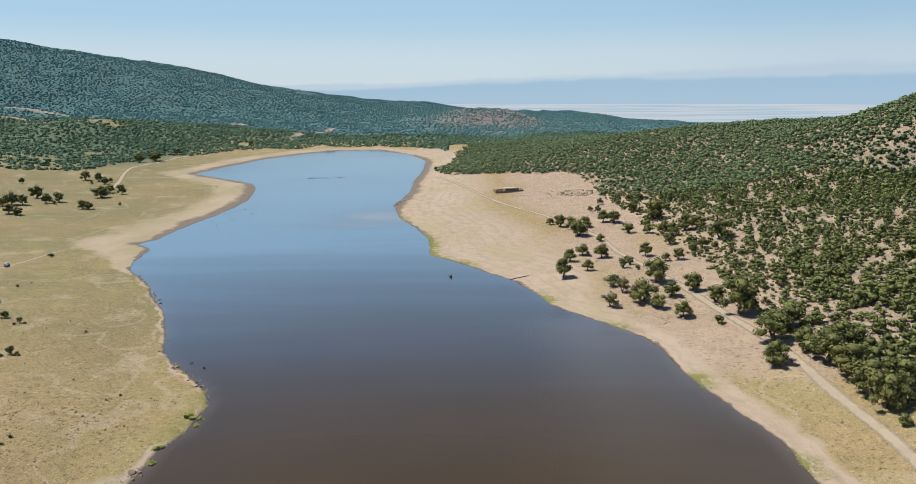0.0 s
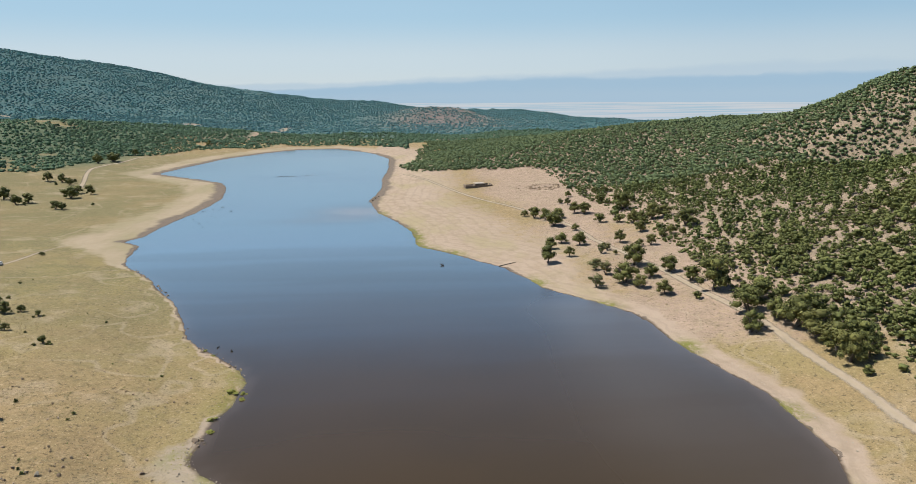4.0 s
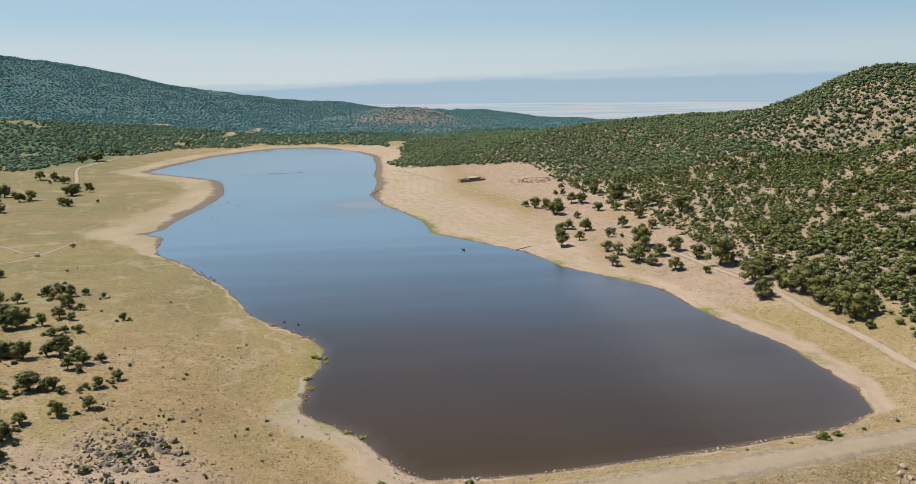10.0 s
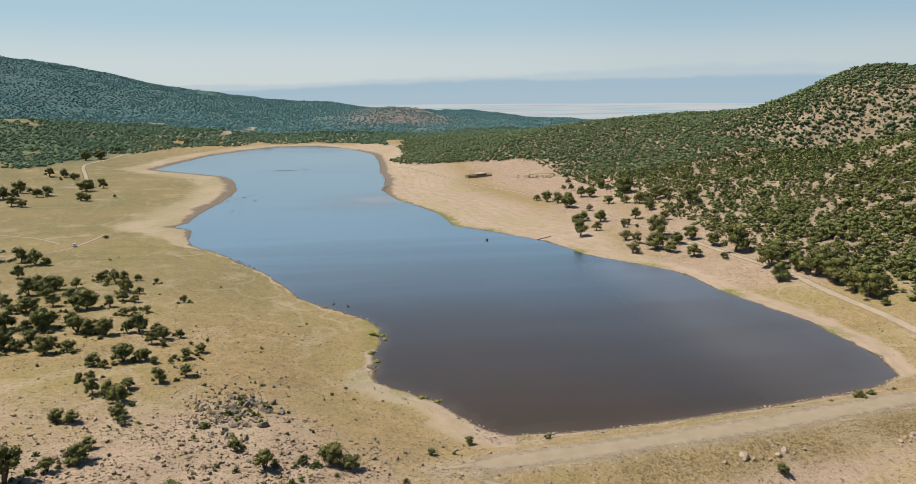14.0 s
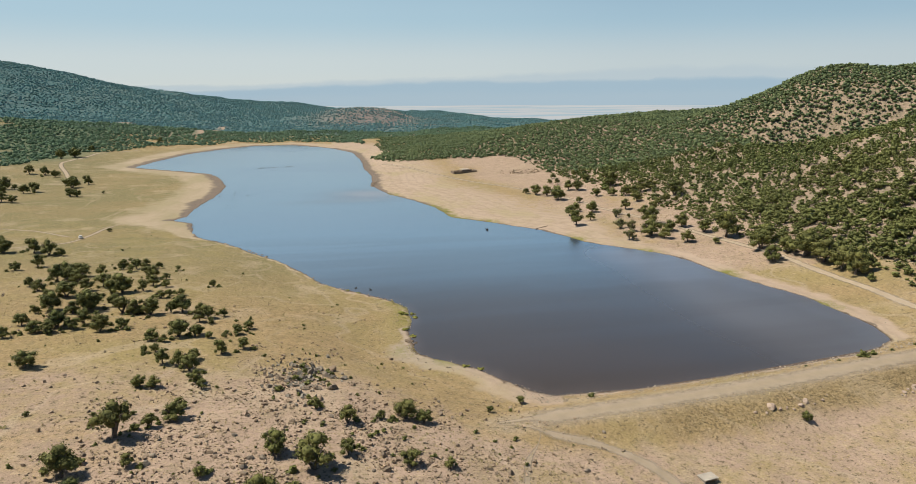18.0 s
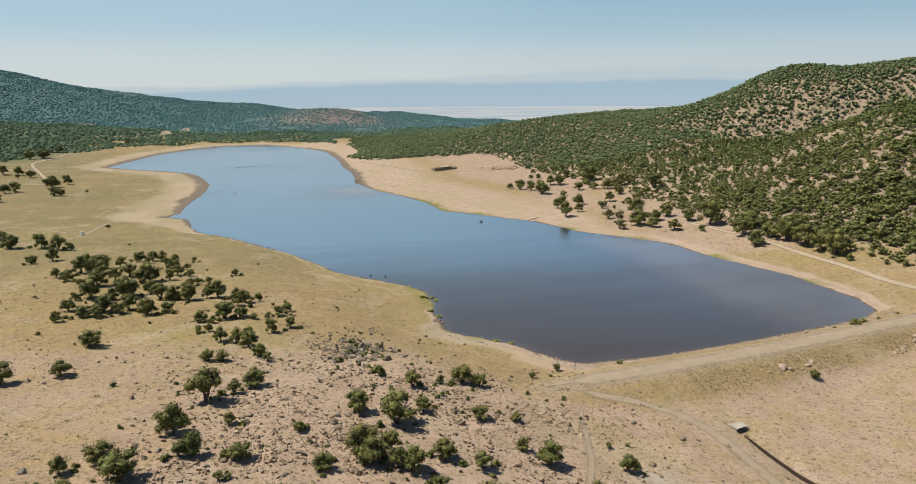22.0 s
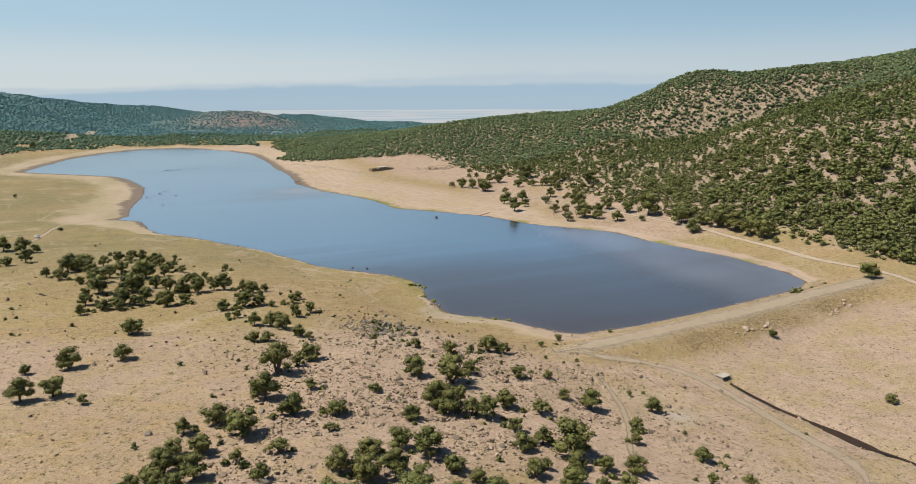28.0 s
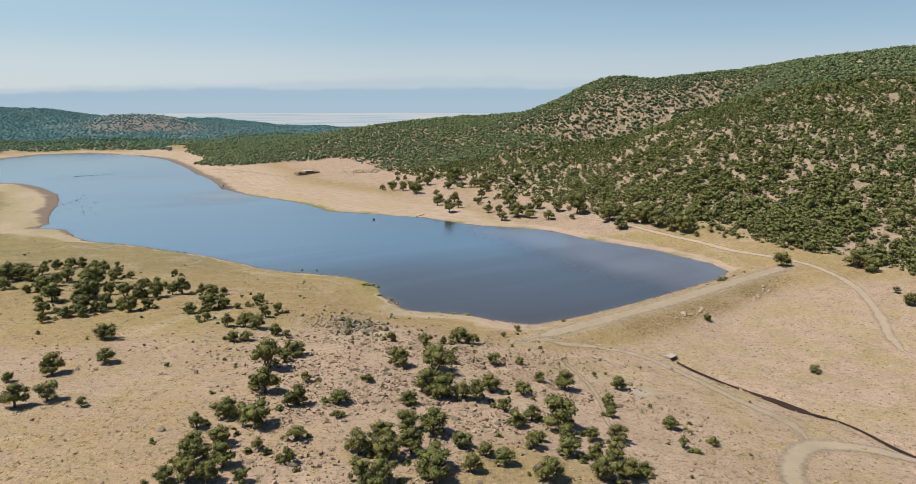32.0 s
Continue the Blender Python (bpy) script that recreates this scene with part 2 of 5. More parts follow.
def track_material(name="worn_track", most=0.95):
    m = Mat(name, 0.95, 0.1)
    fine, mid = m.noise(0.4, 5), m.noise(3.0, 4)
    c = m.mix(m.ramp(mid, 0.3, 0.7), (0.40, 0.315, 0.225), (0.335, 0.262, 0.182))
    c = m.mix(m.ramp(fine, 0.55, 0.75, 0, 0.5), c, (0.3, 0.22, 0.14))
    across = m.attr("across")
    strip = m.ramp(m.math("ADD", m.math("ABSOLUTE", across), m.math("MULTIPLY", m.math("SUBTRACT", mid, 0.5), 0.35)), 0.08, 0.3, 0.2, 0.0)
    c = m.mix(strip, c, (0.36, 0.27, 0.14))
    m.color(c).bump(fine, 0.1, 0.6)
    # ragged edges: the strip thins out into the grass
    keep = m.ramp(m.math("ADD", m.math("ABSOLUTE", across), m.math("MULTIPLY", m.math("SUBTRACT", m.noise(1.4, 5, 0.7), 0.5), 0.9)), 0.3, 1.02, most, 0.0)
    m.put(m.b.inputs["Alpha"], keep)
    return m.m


def water_material():
    m = Mat("silty_water", 0.9, 0.0)
    silt = m.mix(m.ramp(m.noise(60.0, 3), 0.35, 0.7), (0.058, 0.038, 0.019), (0.050, 0.034, 0.018))
    m.color(m.mix(m.math("MULTIPLY", m.attr("turbid"), m.ramp(m.noise(34.0, 4, 0.6, (0.5, 1.5, 1)), 0.3, 0.6, 0.35, 1.0)), silt, (0.34, 0.265, 0.235)))
    sheen = m.node("BsdfAnisotropic")
    calm = m.ramp(m.noise(90.0, 3, 0.5, (0.6, 1.2, 1)), 0.4, 0.68)
    still = m.attr("still")                           # a windless pool that mirrors less of the sky
    still = m.ramp(m.math("ADD", still, m.math("MULTIPLY", m.math("SUBTRACT", m.noise(26.0, 4, 0.6), 0.5), 0.6)), 0.1, 0.9)
    m.put(sheen.inputs["Roughness"], m.math("ADD", m.math("ADD", 0.15, m.math("MULTIPLY", m.attr("ruffled"), 0.22)), m.math("MULTIPLY", calm, 0.05)))
    ripple = m.node("Bump")
    ripple.inputs["Strength"].default_value, ripple.inputs["Distance"].default_value = 0.3, 0.0016
    m.put(ripple.inputs["Height"], m.math("ADD", m.noise(0.7, 3, 0.5), m.noise(2.6, 2, 0.5)))
    m.put(sheen.inputs["Normal"], ripple.outputs[0])
    rim = m.node("Fresnel")
    rim.inputs["IOR"].default_value = 1.33
    swing = m.math("ADD", m.math("MULTIPLY", calm, 0.25), m.math("SUBTRACT", 3.85, m.math("MULTIPLY", still, 0.85)))
    streak = m.ramp(m.noise(30.0, 3, 0.5, (0.25, 2.2, 1)), 0.4, 0.62, 0.96, 1.03)
    gloss = m.math("MULTIPLY", m.math("SUBTRACT", rim.outputs[0], 0.037), m.math("MULTIPLY", swing, streak))
    cover = m.math("SUBTRACT", 1.0, m.math("MULTIPLY", m.attr("turbid"), 0.3))
    join = m.node("MixShader")
    m.put(join.inputs[0], m.math("MINIMUM", m.math("MAXIMUM", gloss, 0.01), m.math("MULTIPLY", cover, 0.97)))
    m.put(join.inputs[1], m.b.outputs[0]), m.put(join.inputs[2], sheen.outputs[0])
    m.put(m.t.nodes["Material Output"].inputs["Surface"], join.outputs[0])
    return m.m


def leaf_material(name, a, b, dry=(0.16, 0.12, 0.04), shift=0.5, thinness=0.12):
    m = Mat(name, 0.7, 0.15)
    tone = m.mix(m.island(), a, b)
    tone = m.mix(m.ramp(m.random(), 0.2, 1.0, 0.0, shift), tone, m.mix(0.5, b, dry))
    tone = m.mix(m.ramp(m.noise(22.0, 3), 0.42, 0.7, 0.0, 0.55), tone, m.mix(0.35, b, (0.13, 0.125, 0.035)))
    m.color(tone)
    thin = m.node("BsdfTranslucent")
    m.put(thin.inputs["Color"], tone)
    join = m.node("MixShader")
    join.inputs[0].default_value = thinness
    m.put(join.inputs[1], m.b.outputs[0]), m.put(join.inputs[2], thin.outputs[0])
    m.put(m.t.nodes["Material Output"].inputs["Surface"], join.outputs[0])
    return m.m


def stone_material():
    m = Mat("lichened_stone", 0.9, 0.2)
    tone = m.mix(m.island(), (0.41, 0.295, 0.195), (0.21, 0.15, 0.098))
    tone = m.mix(m.ramp(m.random(), 0.3, 1.0, 0, 0.6), tone, (0.25, 0.22, 0.175))
    tone = m.mix(m.ramp(m.noise(0.5, 5), 0.5, 0.7, 0, 0.7), tone, (0.2, 0.165, 0.125))
    m.color(tone).bump(m.noise(0.25, 5), 0.06, 0.7)
    return m.m


def plain_material(name, a, b, size=0.6, rough=0.85, bump=0.02, spec=0.25):
    m = Mat(name, rough, spec)
    m.color(m.mix(m.ramp(m.noise(size, 5, 0.65), 0.3, 0.7), a, b)).bump(m.noise(size * 0.4, 4), bump, 0.7)
    return m.m


FAINT = track_material("faint_track", 0.82)
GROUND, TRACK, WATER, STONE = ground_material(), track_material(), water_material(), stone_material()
LEAF = leaf_material("oak_leaves", (0.042, 0.051, 0.014), (0.19, 0.187, 0.053), thinness=0.03)
LEAF_PALE = leaf_material("pale_leaves", (0.15, 0.15, 0.06), (0.24, 0.22, 0.10))
LEAF_HILL = leaf_material("hill_leaves", (0.058, 0.08, 0.024), (0.18, 0.198, 0.06), thinness=0.06)
# hill leaves again, lightened: thin haze over the ridge is in the colour
LEAF_RIDGE_HAZED = leaf_material("hazed_ridge_leaves", (0.08, 0.118, 0.055), (0.205, 0.25, 0.11), thinness=0.25)
# far slopes: leaf colour raised and blued to stand in for distance haze
LEAF_FAR_HAZED = leaf_material("hazed_far_leaves", (0.19, 0.37, 0.40), (0.24, 0.43, 0.43), (0.27, 0.39, 0.36), thinness=0.6)
# valley wood: paler, cooler green with some distance haze mixed in
LEAF_WEST_HAZED = leaf_material("hazed_valley_leaves", (0.12, 0.205, 0.13), (0.2, 0.305, 0.185), (0.25, 0.28, 0.15), thinness=0.5)
LEAF_WEED = leaf_material("waterside_weed", (0.17, 0.17, 0.03), (0.27, 0.26, 0.055))
BARK = plain_material("grey_bark", (0.16, 0.125, 0.095), (0.09, 0.07, 0.055), 0.3)


# ---- the lie of the land ----
def value_noise(x, y, size, seed=0):
    """Smooth noise between -1 and 1."""
    x, y = np.asarray(x, float) / size, np.asarray(y, float) / size
    i, j = np.floor(x).astype(np.int64), np.floor(y).astype(np.int64)
    u, v = x - i, y - j
    u, v = u * u * (3 - 2 * u), v * v * (3 - 2 * v)

    def at(a, b):
        k = (a * 374761393 + b * 668265263 + seed * 1442695041) & 0x7FFFFFFF
        k = ((k ^ (k >> 13)) * 1274126177) & 0x7FFFFFFF
        return ((k ^ (k >> 16)) & 0xFFFF) / 32767.5 - 1

    return (at(i, j) * (1 - u) + at(i + 1, j) * u) * (1 - v) + (at(i, j + 1) * (1 - u) + at(i + 1, j + 1) * u) * v


def fractal(x, y, size, seed=0, turns=4):
    return sum(value_noise(x, y, size / 2**n, seed + 7 * n) * 0.5**n for n in range(turns))


def smooth(lo, hi, v):
    s = np.clip((v - lo) / (hi - lo), 0, 1)
    return s * s * (3 - 2 * s)


def to_line(x, y, line):
    """Distance to a polyline."""
    best = np.full(np.shape(x), 1e9)
    for (ax, ay), (bx, by) in zip(line[:-1], line[1:]):
        dx, dy = bx - ax, by - ay
        s = np.clip(((x - ax) * dx + (y - ay) * dy) / (dx * dx + dy * dy), 0, 1)
        best = np.minimum(best, np.hypot(x - ax - s * dx, y - ay - s * dy))
    return best


def inside(x, y, ring):
    odd = np.zeros(np.shape(x), bool)
    for (ax, ay), (bx, by) in zip(ring, ring[1:] + ring[:1]):
        if ay != by:
            odd ^= ((ay > y) != (by > y)) & (x < (bx - ax) * (y - ay) / (by - ay) + ax)
    return odd


# the water's edge: the western bank from the dam to the head of the lake, and the eastern one back
BANK_WEST = [(-34, 74), (-38, 77.3), (-42.1, 83.3), (-45.6, 91), (-51.7, 97), (-57.5, 104), (-57, 115), (-54, 128), (-54.5, 137),
             (-58.5, 147.5), (-68, 158.5), (-75.7, 168.5), (-82, 184), (-88, 197.5), (-96, 213), (-105.3, 229), (-116, 243), (-125, 257), (-128.5, 265),
             (-131.5, 288), (-142, 297.8), (-136.5, 309.5), (-135, 339), (-129.6, 374.7), (-127.5, 417), (-136, 463), (-146, 495),
             (-166, 515), (-212, 558), (-203, 610), (-188, 671), (-160, 728), (-131, 762), (-90, 765)]
BANK_EAST = [(-52, 716), (-30, 652), (-28.7, 575), (-32.5, 500), (-31, 450), (-37.8, 399), (-30, 355), (-18.5, 323), (-14, 303),
             (-10.5, 273), (1.3, 260), (11, 245.4), (20.4, 233), (25.5, 219.7), (28.5, 206), (40, 192), (49.5, 178), (52.5, 163), (57, 140),
             (61.5, 121), (61.5, 107), (60.5, 93.5), (57, 84), (44, 78.7), (23.4, 75), (3, 73.7), (-16, 73)]
LAKE = BANK_WEST + BANK_EAST
CREST = [(-50, 60), (-36, 61), (-18, 62.3), (6, 64.5), (37, 68.4), (54, 70.6), (72, 72)]

# spot heights, area by area
SPOTS_EAST = [(75, 153, 2.4), (66, 190, 1.8), (38, 232, 1.5), (38, 425, 3.5), (92, 493, 13), (147, 419, 12), (153, 307, 16), (209, 260, 36), (152, 189, 21),
              (133, 203, 13), (201, 237, 40), (115, 62, 6), (150, 62, 16), (205, 90, 34), (280, 120, 56), (251, 490, 37), (310, 470, 48), (330, 411, 64),
              (204, 586, 33), (229, 540, 37), (303, 405, 77), (322, 319, 73), (331, 270, 76), (344, 215, 80), (407, 224, 93), (405, 150, 90), (123, 560, 24), (207, 296, 27), (95, 280, 5)]
SPOTS_WEST = [(-133, 86, 10.4), (-134, 68, 11.5), (-67, 57, 6.0), (-104, 32, 11), (-95, 97, 7), (-112, 110, 8), (-108, 153, 4.8), (-164, 271, 1.5),
              (-217, 443, 1.7), (-180, 150, 9.5), (-200, 80, 13), (-150, 20, 13), (-260, 200, 9), (-250, 320, 4), (-320, 450, 7), (-60, 20, 4.2), (-72, 96, 4),
              (-120, -20, 12), (-200, 0, 15), (-48, 55, 2.4), (-300, 60, 18)]
SPOTS_DAM = [(10, 52, -1.3), (-20, 41, -1.0), (-36, 36, 1.0), (20, 20, -2), (-20, 0, -2), (60, 20, 1), (0, -60, -3), (-60, -30, 3), (72, 45, 2.3),
             (72, 73, 3), (52, 33, 0.6), (40, 55, 0.3), (100, 0, 5)]
SPOTS_FAR = [(-440, 840, 31), (-298, 954, 17), (-205, 1155, 3), (-100, 1270, -3), (-84, 1500, 10), (67, 1640, 4), (250, 1585, 2), (74, 870, 6), (20, 740, 2.5),
             (-270, 700, 4), (-330, 560, 8), (-420, 600, 13), (-550, 800, 28), (300, 750, 18), (450, 900, 0), (450, 600, 45), (520, 430, 75), (620, 250, 100), (200, 1100, 2)]
SPOTS_RIM = [(-1018, 1605, 178), (-815, 1716, 144), (-660, 1782, 118), (-529, 1825, 83), (-373, 1863, 54), (-98, 1897, 31), (122, 1896, 6), (355, 1968, -1),
             (526, 1930, -26), (-700, 1150, 42), (-500, 1300, 28), (-900, 1000, 70), (-1500, 1500, 225), (-1400, 800, 120), (-900, 400, 50), (-700, 100, 40),
             (-400, 2600, -60), (0, 2500, -75), (600, 2500, -82), (1500, 2500, -85), (1000, 1500, -40), (1200, 500, 60), (900, -200, 60), (0, -900, 10), (-900, -700, 30), (-1200, 2300, 40)]
SPOTS = np.array(SPOTS_EAST + SPOTS_WEST + SPOTS_DAM + SPOTS_FAR + SPOTS_RIM, float)
edge = np.array([(x, y, 0.4) for x, y in LAKE[::2]], float)
SPOTS = np.vstack([SPOTS, edge])


def _kernel(x, y):
    r2 = (x[..., None] - SPOTS[:, 0]) ** 2 + (y[..., None] - SPOTS[:, 1]) ** 2
    return np.sqrt(r2 + 18.0**2)


n = len(SPOTS)
full = np.zeros((n + 3, n + 3))
full[:n, :n] = _kernel(SPOTS[:, 0], SPOTS[:, 1]) - np.eye(n) * 3.0
full[:n, n:] = np.c_[np.ones(n), SPOTS[:, :2] / 1000]
full[n:, :n] = full[:n, n:].T
WEIGHTS = np.linalg.solve(full, np.r_[SPOTS[:, 2], 0, 0, 0])
PLAIN = -82.0
GULLY = [(420, 285), (325, 282), (288, 290), (258, 308), (232, 330), (204, 344), (186, 375)]  # the fold between the spur and the hill behind
DITCH = [(-20.8, 39.0), (-21, 32), (-20.8, 26), (-19.3, 18.7), (-17.9, 10.6), (-15.6, 2.6), (-17.3, -10.2), (-19, -30)]


def shore_of(x, y):
    """Metres from the water's edge, negative in the lake."""
    d = to_line(x, y, LAKE + LAKE[:1])
    near = 1.1 * fractal(x, y, 14.0, 3) + 0.5 * fractal(x, y, 3.0, 5, 2)
    return np.where(inside(x, y, LAKE), -d, d) + near * smooth(0, 6, d + 3) * np.where((y < 82) & (x > -40), 0.25, 1.0)


def height(x, y, shore=None):
    x, y = np.asarray(x, float), np.asarray(y, float)
    s = shore_of(x, y) if shore is None else shore
    flat_x, flat_y = x.ravel(), y.ravel()
    z = np.concatenate([_kernel(flat_x[i:i + 4000], flat_y[i:i + 4000]) @ WEIGHTS[:n] for i in range(0, len(flat_x), 4000)]).reshape(x.shape)
    z = z + WEIGHTS[n] + WEIGHTS[n + 1] * x / 1000 + WEIGHTS[n + 2] * y / 1000
    far = smooth(250, 900, np.hypot(x, y - 200))
    z = z + 26 * np.exp(-((x - 45) ** 2 / 115.0**2 + (y - 1470) ** 2 / 95.0**2))
    z = z + fractal(x, y, 60.0, 11) * (0.45 + 3.4 * far * smooth(0, 40, s)) + 2.6 * fractal(x, y, 90.0, 15) * smooth(90, 180, x) + 0.12 * fractal(x, y, 6.0, 13, 3)
    z = z - 17 * np.exp(-((to_line(x, y, GULLY) / 27.0) ** 2)) * smooth(365, 290, x) * smooth(180, 225, x)
    z = z + (PLAIN - z) * smooth(2000, 2900, y)
    low = np.minimum(0.055 * s + 0.0006 * s * s, 30)
    w = smooth(4, 26, s)
    z = np.where(s > 0, z * w + low * (1 - w), np.maximum(0.12 * s, -2.5))
    # the earth dam
    c = to_line(x, y, CREST)
    axis = np.interp(x, [p[0] for p in CREST], [p[1] for p in CREST])
    down = np.where(y < axis, 0.36, 0.33)
    top = 2.45 - np.maximum(c - 3.0, 0) * down
    z = np.where((c < 20) & (x > -52) & (x < 80), np.maximum(z, top), z)
    z = z - 0.9 * np.exp(-((to_line(x, y, DITCH) / np.interp(y, [6, 9, 15, 21], [1.4, 2.1, 2.1, 1.4])) ** 2))
    return z


def spread(fine, lo, hi, end_lo, end_hi, grow):
    mid = np.arange(lo, hi + fine / 2, fine)
    up, step = [], fine
    while (up[-1] if up else hi) < end_hi:
        step = min(step * grow, 130)
        up.append((up[-1] if up else hi) + step)
    dn, step = [], fine
    while (dn[-1] if dn else lo) > end_lo:
        step = min(step * grow, 130)
        dn.append((dn[-1] if dn else lo) - step)
    return np.array(dn[::-1] + mid.tolist() + up)


def sheet(name, xs, ys, z, material, **values):
    """A mesh over a grid, with float attributes on its corners."""
    gx, gy = np.meshgrid(xs, ys)
    nx, ny = len(xs), len(ys)
    me = bpy.data.meshes.new(name)
    co = np.stack([gx, gy, z], -1).reshape(-1, 3)
    k = (np.arange(ny - 1)[:, None] * nx + np.arange(nx - 1)).ravel()
    quad(me, co, np.stack([k, k + 1, k + nx + 1, k + nx], 1))
    for key, v in values.items():
        me.attributes.new(key, "FLOAT", "POINT").data.foreach_set("value", np.asarray(v, np.float32).ravel())
    me.materials.append(material)
    me.polygons.foreach_set("use_smooth", np.ones(len(me.polygons), bool))
    return new(name, me)


def quad(me, co, faces):
    """Fill a mesh with faces that all have the same number of corners."""
    faces = np.asarray(faces, np.int32)
    count, sides = faces.shape
    me.vertices.add(len(co))
    me.vertices.foreach_set("co", np.asarray(co, np.float32).ravel())
    me.loops.add(count * sides)
    me.loops.foreach_set("vertex_index", faces.ravel())
    me.polygons.add(count)
    me.polygons.foreach_set("loop_start", np.arange(0, count * sides, sides, dtype=np.int32))
    me.polygons.foreach_set("loop_total", np.full(count, sides, np.int32))
    me.update(calc_edges=True)


GLADES = [(-640, 1062, 75, 16), (-420, 823, 34, 14), (-574, 905, 45, 10), (-500, 860, 40, 10), (-312, 1006, 18, 20), (-201, 900, 7, 50), (-193, 1010, 7, 70), (-188, 1150, 7, 90),
          (-241, 792, 9, 12), (-400, 608, 24, 9), (-364, 590, 26, 8), (-340, 650, 12, 10)]   # clearings in the western woods


def in_glade(x, y):
    return np.minimum(sum(np.exp(-((((x - bx) / rx) ** 2 + ((y - by) / ry) ** 2) ** 2)) for bx, by, rx, ry in GLADES), 1)


xs, ys = spread(2.0, -175, 125, -3600, 4200, 1.045), spread(1.85, -45, 250, -2600, 4900, 1.03)
gx, gy = np.meshgrid(xs, ys)
SHORE = shore_of(gx, gy)
GZ = height(gx, gy, SHORE)
near_rocks = np.exp(-(((gx + 85) / 40) ** 2 + ((gy - 45) / 45) ** 2))
soil = np.clip(0.75 * smooth(15, 62, gx) * smooth(120, 180, gy) + smooth(82, 120, gx - 0.12 * np.clip(gy - 200, 0, 300)) + 1.0 * near_rocks + 0.8 * smooth(780, 900, gy) + 0.5 * fractal(gx, gy, 40.0, 21) * 0.6 + 0.9 * smooth(62, 40, gy) * smooth(-90, -60, gx) * smooth(120, 60, gx) + 0.35 * smooth(16, 6, np.abs(gy - 52)) * smooth(-10, 10, gx) * smooth(90, 70, gx) + 0.45 * smooth(-100, -140, gx) * smooth(160, 60, gy), 0, 1)
beach = np.where(gx > -45, 7 + 47 * smooth(170, 310, gy), 1.6 + 26 * smooth(240, 300, gy) + 6 * smooth(124, 96, gy))
beach = np.where((gy < 84) & (gx > -34), 1.2, beach)
weed = np.zeros_like(gx)
for wx, wy, wr in ((-56, 140, 6), (-56, 127, 5), (-62, 104, 4), (-9, 292, 13), (-5, 277, 11), (-13, 306, 9), (6, 262, 7), (-28, 355, 7), (60, 112, 5), (30, 214, 6), (57, 150, 5), (-51, 97, 4), (45, 186, 4)):
    weed = np.maximum(weed, np.exp(-(((gx - wx) ** 2 + (gy - wy) ** 2) / wr**2)))
weed = weed * smooth(8, 1.5, np.abs(SHORE)) * np.where(gx < -45, 0.6, 1.0)
crest_gap = to_line(gx, gy, CREST)
crest_axis = np.interp(gx, [q[0] for q in CREST], [q[1] for q in CREST])
dam_face = smooth(2.6, 4.5, crest_gap) * smooth(12, 8, crest_gap) * (gy < crest_axis) * smooth(-26, -12, gx) * smooth(70, 60, gx)
dam_top = smooth(4.6, 2.6, crest_gap) * smooth(-60, -46, gx)
weedy = smooth(12, 16, crest_gap) * smooth(-62, -40, gx) * smooth(110, 80, gx) * smooth(76, 70, gy) + 0.7 * smooth(-95, -110, gx) * smooth(70, 100, gy) * smooth(330, 260, gy)
red_hill = np.exp(-((gx - 75) ** 2 / 90.0**2 + (gy - 1320) ** 2 / 180.0**2))
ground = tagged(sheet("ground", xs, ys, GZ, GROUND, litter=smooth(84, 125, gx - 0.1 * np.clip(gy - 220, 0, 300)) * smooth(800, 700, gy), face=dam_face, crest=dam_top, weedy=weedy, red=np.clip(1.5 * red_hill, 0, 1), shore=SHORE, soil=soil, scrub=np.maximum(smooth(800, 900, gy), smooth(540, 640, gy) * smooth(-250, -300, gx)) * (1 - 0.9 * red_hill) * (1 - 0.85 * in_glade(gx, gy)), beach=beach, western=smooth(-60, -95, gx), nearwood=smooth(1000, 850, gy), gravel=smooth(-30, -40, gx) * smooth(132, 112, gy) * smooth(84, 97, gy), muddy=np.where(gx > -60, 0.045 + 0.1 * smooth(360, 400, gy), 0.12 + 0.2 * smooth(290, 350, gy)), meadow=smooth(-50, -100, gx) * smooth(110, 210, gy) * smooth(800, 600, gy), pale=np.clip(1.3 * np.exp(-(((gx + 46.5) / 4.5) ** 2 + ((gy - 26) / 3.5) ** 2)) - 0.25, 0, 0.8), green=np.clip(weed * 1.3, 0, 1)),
                "dry straw-coloured grassland and bare earth round a reservoir", "ground", kind="structure")

wx, wy = np.linspace(-230, 75, 110), np.linspace(60, 790, 240)
lx, ly = np.meshgrid(wx, wy)
off = -shore_of(lx, ly)
turbid = 0.9 * np.exp(-(((lx + 42) / 24) ** 2 + ((ly - 362) / 22) ** 2)) + 0.35 * np.exp(-(((lx + 60) / 30) ** 2 + ((ly - 338) / 10) ** 2)) + 0.12 * smooth(3, 0, off)
still = smooth(176, 136, ly + 0.12 * (lx + 54)) * np.where(lx > 20, 0.55 + 0.45 * smooth(4, 15, off), 1.0)
water = tagged(sheet("water", wx, wy, np.zeros_like(lx), WATER, turbid=np.clip(turbid, 0, 1), still=still, ruffled=smooth(5, 35, lx) * smooth(215, 180, ly)), "calm brown silty water of a shrunken reservoir", "water", kind="structure")


